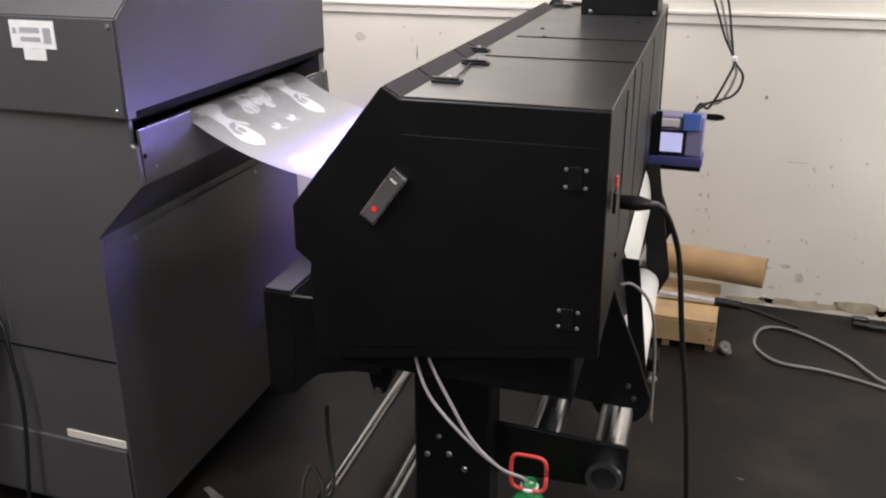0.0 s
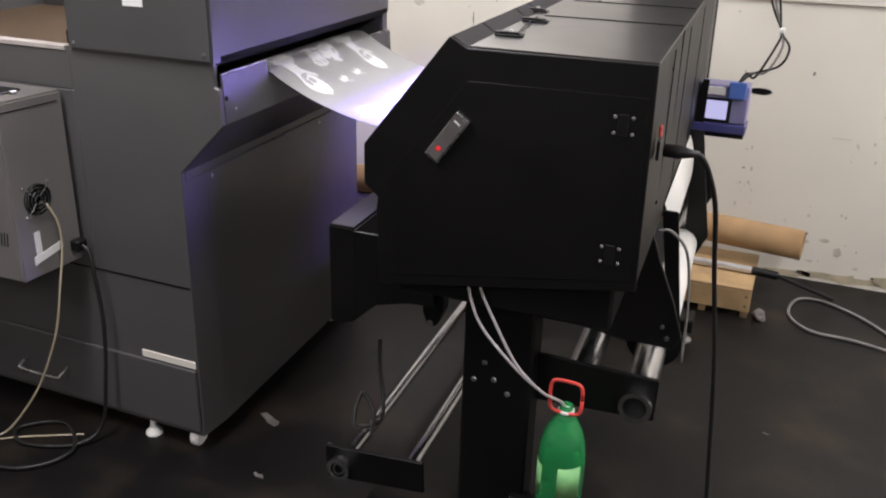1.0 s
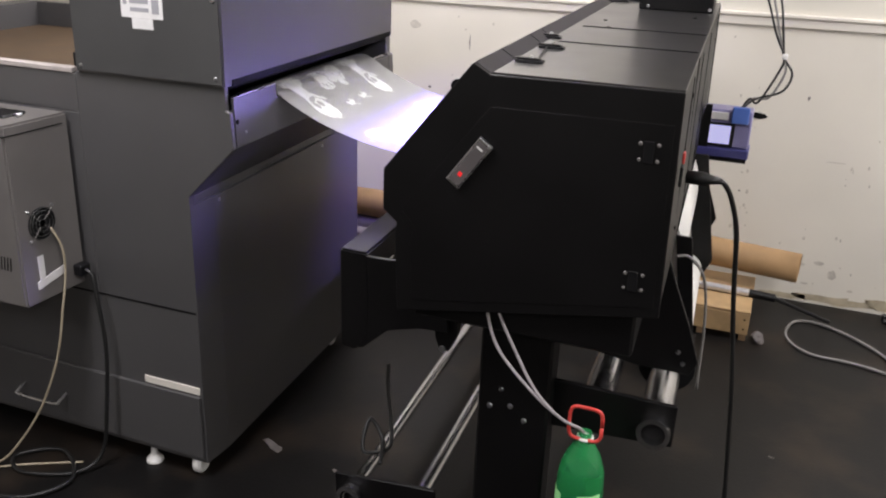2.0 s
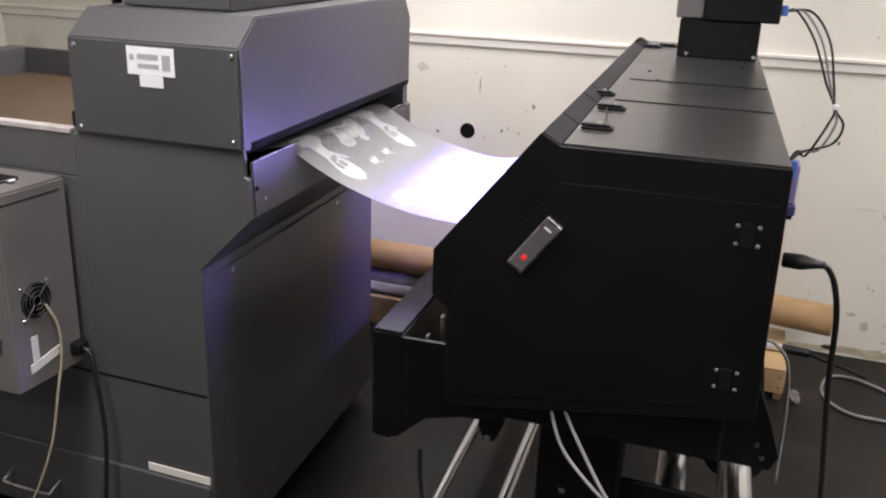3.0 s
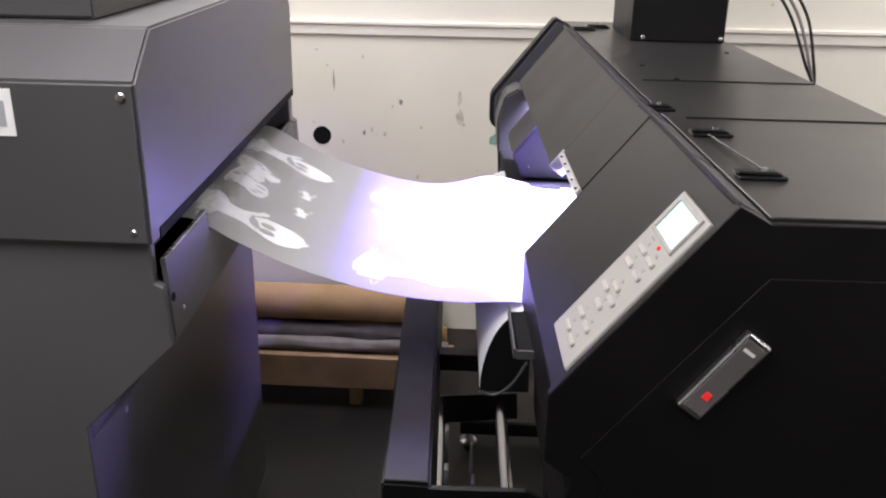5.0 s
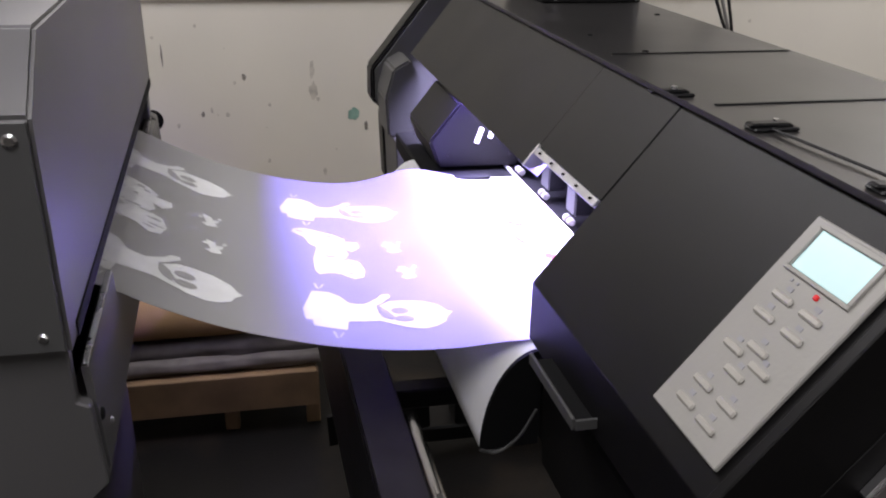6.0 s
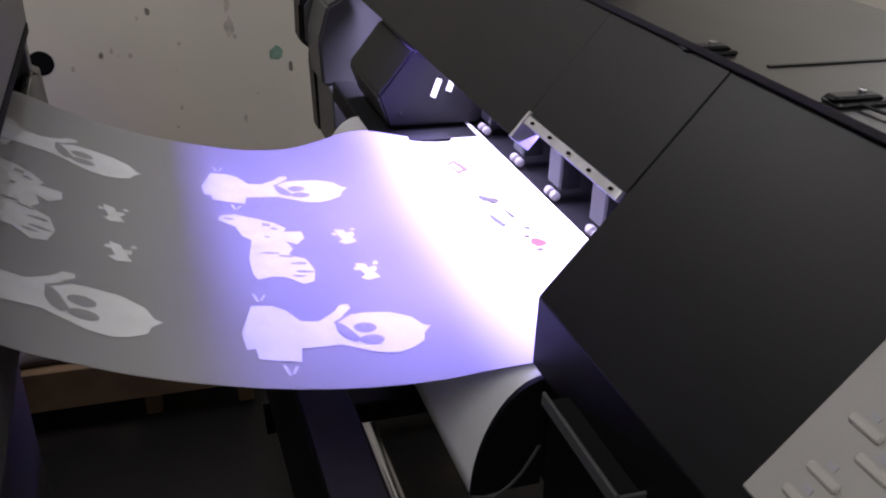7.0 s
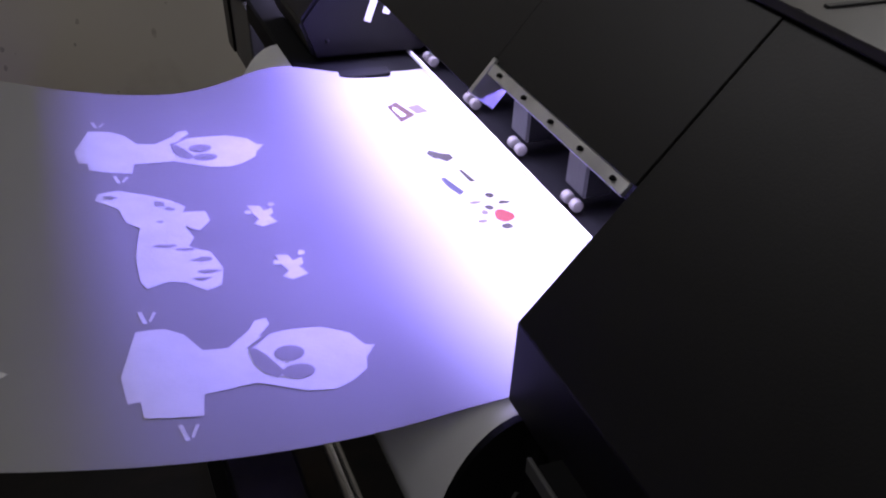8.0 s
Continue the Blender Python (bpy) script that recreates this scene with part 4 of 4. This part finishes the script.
def cords():
    def one(name, label, pts, r, mat, category="cable"):
        tagged(smooth(part(name, cord(pts, r), mat)), label, category)
    cable = thing("power_cable", "black mains cable plugged into the printer and hanging to the floor", "cable", "", (0.3, 0.2, 0))
    smooth(part("plug", lathe([(0.009, 0.080), (0.013, 0.082), (0.014, 0.112), (0.009, 0.132), (0.006, 0.150)], 16, (0, 0.105, 1.180), "x"), CABLE_BLACK, cable))
    smooth(part("cord", cord(
        [(0.140, 0.105, 1.180), (0.155, 0.106, 1.174), (0.172, 0.12, 1.14), (0.19, 0.16, 1.06), (0.205, 0.21, 0.90), (0.235, 0.25, 0.65), (0.262, 0.26, 0.35), (0.285, 0.25, 0.08), (0.30, 0.20, 0.008), (0.33, 0.0, 0.008), (0.34, -0.4, 0.008)],
        0.0054), CABLE_BLACK, cable))
    one("grey_cable", "thin grey cable dangling behind the printer",
        [(0.072, 0.26, 0.957), (0.10, 0.27, 0.955), (0.135, 0.30, 0.90), (0.150, 0.33, 0.78), (0.155, 0.34, 0.60)], 0.0034, CABLE_GREY)
    one("floor_cable", "grey cable looped on the dark floor",
        [(1.4, 1.60, 0.018), (0.95, 1.87, 0.018), (0.86, 1.98, 0.012), (0.80, 2.10, 0.007), (0.70, 2.22, 0.006), (0.56, 2.31, 0.006), (0.46, 2.28, 0.006), (0.43, 2.10, 0.006), (0.52, 1.97, 0.006), (0.70, 1.95, 0.006), (0.95, 1.86, 0.006), (1.3, 1.7, 0.006)],
        0.007, CABLE_GREY)
    one("sensor_cable", "thin beige cable taped to the control case",
        [(-1.596, 0.11, 0.80), (-1.585, 0.13, 0.74), (-1.588, 0.135, 0.66), (-1.60, 0.12, 0.55), (-1.63, 0.10, 0.38), (-1.70, 0.07, 0.20), (-1.80, 0.03, 0.05), (-1.86, 0.0, 0.006), (-1.78, 0.05, 0.006), (-1.62, 0.14, 0.006)],
        0.0034, CABLE_BEIGE)
    one("oven_cable", "black power cable from the control case to the floor",
        [(-1.572, 0.195, 0.648), (-1.55, 0.195, 0.63), (-1.535, 0.19, 0.55), (-1.52, 0.185, 0.40), (-1.53, 0.17, 0.20), (-1.55, 0.15, 0.05), (-1.60, 0.08, 0.009), (-1.75, 0.02, 0.009), (-1.83, 0.08, 0.009), (-1.72, 0.16, 0.009), (-1.58, 0.05, 0.012), (-1.66, -0.08, 0.009), (-1.9, -0.12, 0.009)],
        0.0065, CABLE_BLACK)
    one("bundle_cable", "tangled black cable hanging on the lower roll tube",
        [(-0.70, 0.42, 0.43), (-0.69, 0.40, 0.36), (-0.66, 0.36, 0.27), (-0.64, 0.30, 0.235), (-0.70, 0.26, 0.232), (-0.71, 0.32, 0.30), (-0.66, 0.30, 0.26), (-0.63, 0.22, 0.232)],
        0.006, CABLE_BLACK)


cords()


def tower_wires():
    for i, off in enumerate((-0.02, 0.0, 0.022)):
        pts = [(0.045, 1.44, 1.54), (0.10 + off, 1.44, 1.54), (0.16 + off, 1.42, 1.46), (0.20 + off * 0.5, 1.40, 1.34), (0.225, 1.40, 1.27),
               (0.235 + off, 1.40, 1.22), (0.20 + off * 1.6, 1.40, 1.14 + off), (0.15 + off * 0.4, 1.40, 1.13), (0.118, 1.40, 1.09)]
        tagged(smooth(part("signal_wire", cord(pts, 0.004, 6), CABLE_GREY if i == 1 else CABLE_BLACK)), "thin wire drooping from the ink cabinet to the heater controller", "wire", "signal wires")
    tagged(part("wire_tie", box(0.217, 0.236, 1.392, 1.408, 1.264, 1.282, 0.004), WHITE_PLASTIC), "white cable tie round the wires", "cable tie")


tower_wires()


def heater_controller():
    t = thing("heater_controller", "dark blue controller box with a lit screen behind the printer", "controller", "", (0.08, 1.42, 0.9))
    part("bracket", prism([(-0.03, 0.90), (0.03, 0.90), (0.03, 1.10), (0.01, 1.10)], 1.388, 1.398, "y", 0.001), BLACK, t)
    part("arm", box(-0.10, 0.16, 1.42, 1.46, 0.905, 0.925, 0.002), BLACK, t)
    part("base_block", box(-0.045, 0.165, 1.385, 1.50, 0.926, 0.958, 0.004), BLUE_BOX, t, "dark blue base")
    part("box_body", box(0.0, 0.16, 1.40, 1.50, 0.9585, 1.085, 0.004), LILAC, t)
    part("screen_frame", box(0.022, 0.110, 1.392, 1.399, 0.962, 1.042, 0.002), BLACK_PLASTIC, t)
    part("screen", box(0.030, 0.098, 1.3895, 1.3925, 0.972, 1.034, 0.001), SCREEN_BLUE, t, "pale violet lit screen")
    part("terminal", box(0.095, 0.150, 1.38, 1.40, 1.045, 1.10, 0.003), BLUE_CLIP, t, "bright blue terminal block")
    part("strip", box(0.01, 0.085, 1.390, 1.399, 1.052, 1.078, 0.002), WHITE_PLASTIC, t)


heater_controller()


def corner_goods():
    t = thing("cardboard_tube", "thick brown cardboard core lying on a wooden crate", "cardboard tube", "", (0.2, 2.3, 0.22))
    smooth(part("tube_wall", pipe((-0.20, 2.36, 0.270), (0.44, 2.29, 0.260), 0.066, 0.009), CARD, t))
    p = thing("pole", "grey and black metal pole lying on a crate", "pole", "", (0.2, 2.2, 0.2))
    part("shaft", pipe((-0.15, 2.17, 0.156), (0.25, 2.16, 0.156), 0.017), ALU, p)
    part("grip", pipe((0.25, 2.16, 0.156), (0.36, 2.16, 0.150), 0.018, 0.006), BLACK_PLASTIC, p)
    part("tip", cord([(0.36, 2.16, 0.150), (0.60, 2.27, 0.040)], 0.009, 8, 2), BLACK_PLASTIC, p)
    c = thing("wooden_crate", "pale wooden crate on the floor by the wall", "crate", "", (0.1, 2.2, 0))
    part("front_board", box(-0.25, 0.27, 1.98, 2.00, 0.03, 0.125, 0.003), WOOD, c)
    part("back_board", box(-0.25, 0.27, 2.40, 2.42, 0.03, 0.125, 0.003), WOOD, c)
    part("top_board", box(-0.25, 0.27, 1.98, 2.42, 0.1255, 0.138, 0.003), WOOD, c)
    for x in (-0.23, 0.06, 0.235):
        part("batten", box(x, x + 0.03, 1.985, 2.415, 0.0, 0.03, 0.002), WOOD_DARK, c)
    for x in (-0.2, 0.25):
        for z in (0.055, 0.10):
            screw((x, 1.98, z), "y", c, 0.004, CAVITY)
    g = thing("plastic_wrap", "crumpled clear plastic beside the crate", "plastic wrap", "", (0.3, 2.1, 0))
    bm = bmesh.new()
    bmesh.ops.create_icosphere(bm, subdivisions=3, radius=0.03)
    for v in bm.verts:
        k = 1 + 0.45 * noise.noise(v.co * 40)
        v.co = Vector((v.co.x * 0.9 * k, v.co.y * k, max(-0.02, v.co.z * k))) + Vector((0.315, 2.00, 0.02))
    part("wrap", bm, CLOTH, g)


corner_goods()


def black_strap():
    t = thing("black_strap", "flat black strap dropped on the floor by the wall", "strap", "", (0.95, 2.45, 0))
    part("strap", cord([(0.84, 2.46, 0.012), (0.95, 2.44, 0.014), (1.12, 2.47, 0.012)], 0.012, 8, 5), CABLE_BLACK, t)
    part("buckle", box(0.835, 0.90, 2.47, 2.50, 0.002, 0.035, 0.006), BLACK_PLASTIC, t)


black_strap()


def pallet():
    t = thing("low_platform", "low wooden platform against the wall", "platform", "", (-1.2, 2.1, 0))
    part("front_plank", box(-1.75, -0.80, 1.84, 1.865, 0.085, 0.212, 0.003), WOOD_DARK, t)
    part("deck", box(-1.75, -0.80, 1.866, 2.50, 0.185, 0.203, 0.003), WOOD_DARK, t)
    for x in (-1.65, -1.10, -0.84):
        part("leg", box(x, x + 0.045, 1.87, 1.92, 0.0, 0.185, 0.003), WOOD_DARK, t)
    for i, (y, z, r, m) in enumerate(((1.903, 0.230, 0.027, CLOTH), (1.985, 0.247, 0.042, CLOTH), (2.00, 0.354, 0.066, CARD), (2.115, 0.269, 0.066, CARD))):
        roll = thing("roll_core", "long roll lying on the platform, " + ("wrapped in grey film" if m is CLOTH else "bare brown cardboard"), "roll core", "rolls on the platform", (-1.2, y, z - r))
        x1 = -0.72 - 0.03 * i
        smooth(part("core", pipe((-1.74, y, z), (x1, y, z), r - (0.012 if m is CLOTH else 0), 0.006), CARD if m is CLOTH else m, roll))
        if m is CLOTH:
            bm = bmesh.new()
            rings = []
            for k in range(61):
                x = -1.73 + (x1 - 0.02 + 1.73) * k / 60
                ring = []
                for q in range(24):
                    a = 2 * math.pi * q / 24
                    rr = r - 0.003 + (0.010 if i else 0.007) * noise.noise(Vector((x * 9, math.cos(a) * 1.5, math.sin(a) * 1.5 + i)))
                    ring.append(bm.verts.new((x, y + rr * math.cos(a), z + rr * math.sin(a))))
                rings.append(ring)
            for a, b in zip(rings, rings[1:]):
                for q in range(24):
                    bm.faces.new((a[q], a[(q + 1) % 24], b[(q + 1) % 24], b[q]))
            smooth(part("wrapping", bm, CLOTH, roll, "crinkled grey film wrapping"))
        else:
            part("end_liner", pipe((x1 - 0.001, y, z), (x1 + 0.002, y, z), r - 0.001, 0.006), WOOD_DARK, roll)


pallet()


def wall_marks():
    root = tagged(new("wall_mark"), "dark scuffs, smudges and drilled holes on the cream wall", "wall marks", kind="structure")

    def mark(outline, mat, name="scuff"):
        part(name, blob(outline, lambda u, v, h: (u, WALL_Y - 0.0008 - h, v), 0.0008), mat, root)
    mark(oval(-1.31, 0.855, 0.038, 0.038, 24), CAVITY, "cable_hole")
    mark(oval(0.150, 0.865, 0.048, 0.015, 20, 0.08, 2), CAVITY, "cable_hole")
    mark(oval(-1.255, 1.083, 0.003, 0.036, 10, 0.3, 1), MARK)
    mark(oval(-0.745, 1.02, 0.008, 0.035, 12, 0.3, 2), SMUDGE)
    mark(oval(-0.742, 0.945, 0.015, 0.030, 12, 0.3, 3), SMUDGE)
    mark(oval(-1.465, 0.838, 0.008, 0.008, 8, 0.2, 4), MARK)
    mark(oval(-1.135, 0.87, 0.006, 0.010, 8, 0.2, 5), MARK)
    mark(oval(-1.555, 1.148, 0.028, 0.020, 14, 0.3, 6), SMUDGE)
    mark(oval(-0.60, 0.855, 0.022, 0.026, 14, 0.3, 7), TEAL)
    mark(oval(-0.555, 0.81, 0.007, 0.020, 10, 0.3, 8), MARK)
    mark(oval(0.52, 0.69, 0.045, 0.003, 10, 0.2, 9), SMUDGE)
    for u, v, a, b in ((0.455, 0.228, 0.006, 0.006), (0.46, 0.19, 0.018, 0.007), (0.535, 0.205, 0.022, 0.011), (0.485, 0.095, 0.020, 0.005), (0.69, 0.09, 0.014, 0.006)):
        mark(oval(u, v, a, b, 12, 0.25, u), MARK if a < 0.01 else SMUDGE)
    mark(oval(0.60, 0.155, 0.018, 0.024, 14, 0.25, 3), SMUDGE)
    for u, v, a, b in ((0.62, 0.030, 0.16, 0.022), (0.86, 0.045, 0.12, 0.030), (1.10, 0.035, 0.15, 0.026), (0.40, 0.020, 0.09, 0.014)):
        mark(oval(u, v, a, b, 26, 0.30, u + 7), DIRT, "dirt")
    rnd = random.Random(5)
    for cx, cz, sx, sz, n in ((0.14, 0.42, 0.02, 0.08, 14), (0.62, 0.62, 0.05, 0.12, 10), (-0.9, 0.75, 0.18, 0.10, 9), (-0.95, 0.6, 0.2, 0.1, 8),
                              (0.6, 0.25, 0.2, 0.15, 16), (-1.3, 0.95, 0.2, 0.2, 10), (-0.2, 1.6, 0.9, 0.15, 14), (0.2, 0.9, 0.5, 0.3, 14)):
        for i in range(n):
            u, v = rnd.gauss(cx, sx), rnd.gauss(cz, sz)
            r = rnd.uniform(0.002, 0.007)
            mark(oval(u, v, r, r * rnd.uniform(0.7, 2.2), 7, 0.35, rnd.random()), MARK if rnd.random() < 0.06 else SMUDGE)


wall_marks()


def floor_litter():
    rnd = random.Random(3)
    for x, y, s in ((-1.13, 0.47, 0.05), (-0.86, 0.42, 0.03), (0.40, 1.1, 0.012), (-1.0, 0.2, 0.02)):
        pts = [(u * s * rnd.uniform(0.6, 1.2), v * s * 0.4 * rnd.uniform(0.5, 1.3)) for u, v in oval(0, 0, 1, 1, 9, 0.4, rnd.random())]
        ob = part("paper_scrap", blob(pts, lambda u, v, h: (x + u + 0.5 * v, y + v - 0.4 * u, 0.0005 + h + 0.05 * abs(u)), 0.001), CLOTH)
        tagged(ob, "small torn scrap lying on the dark floor", "scrap", "scraps on the floor")


floor_litter()
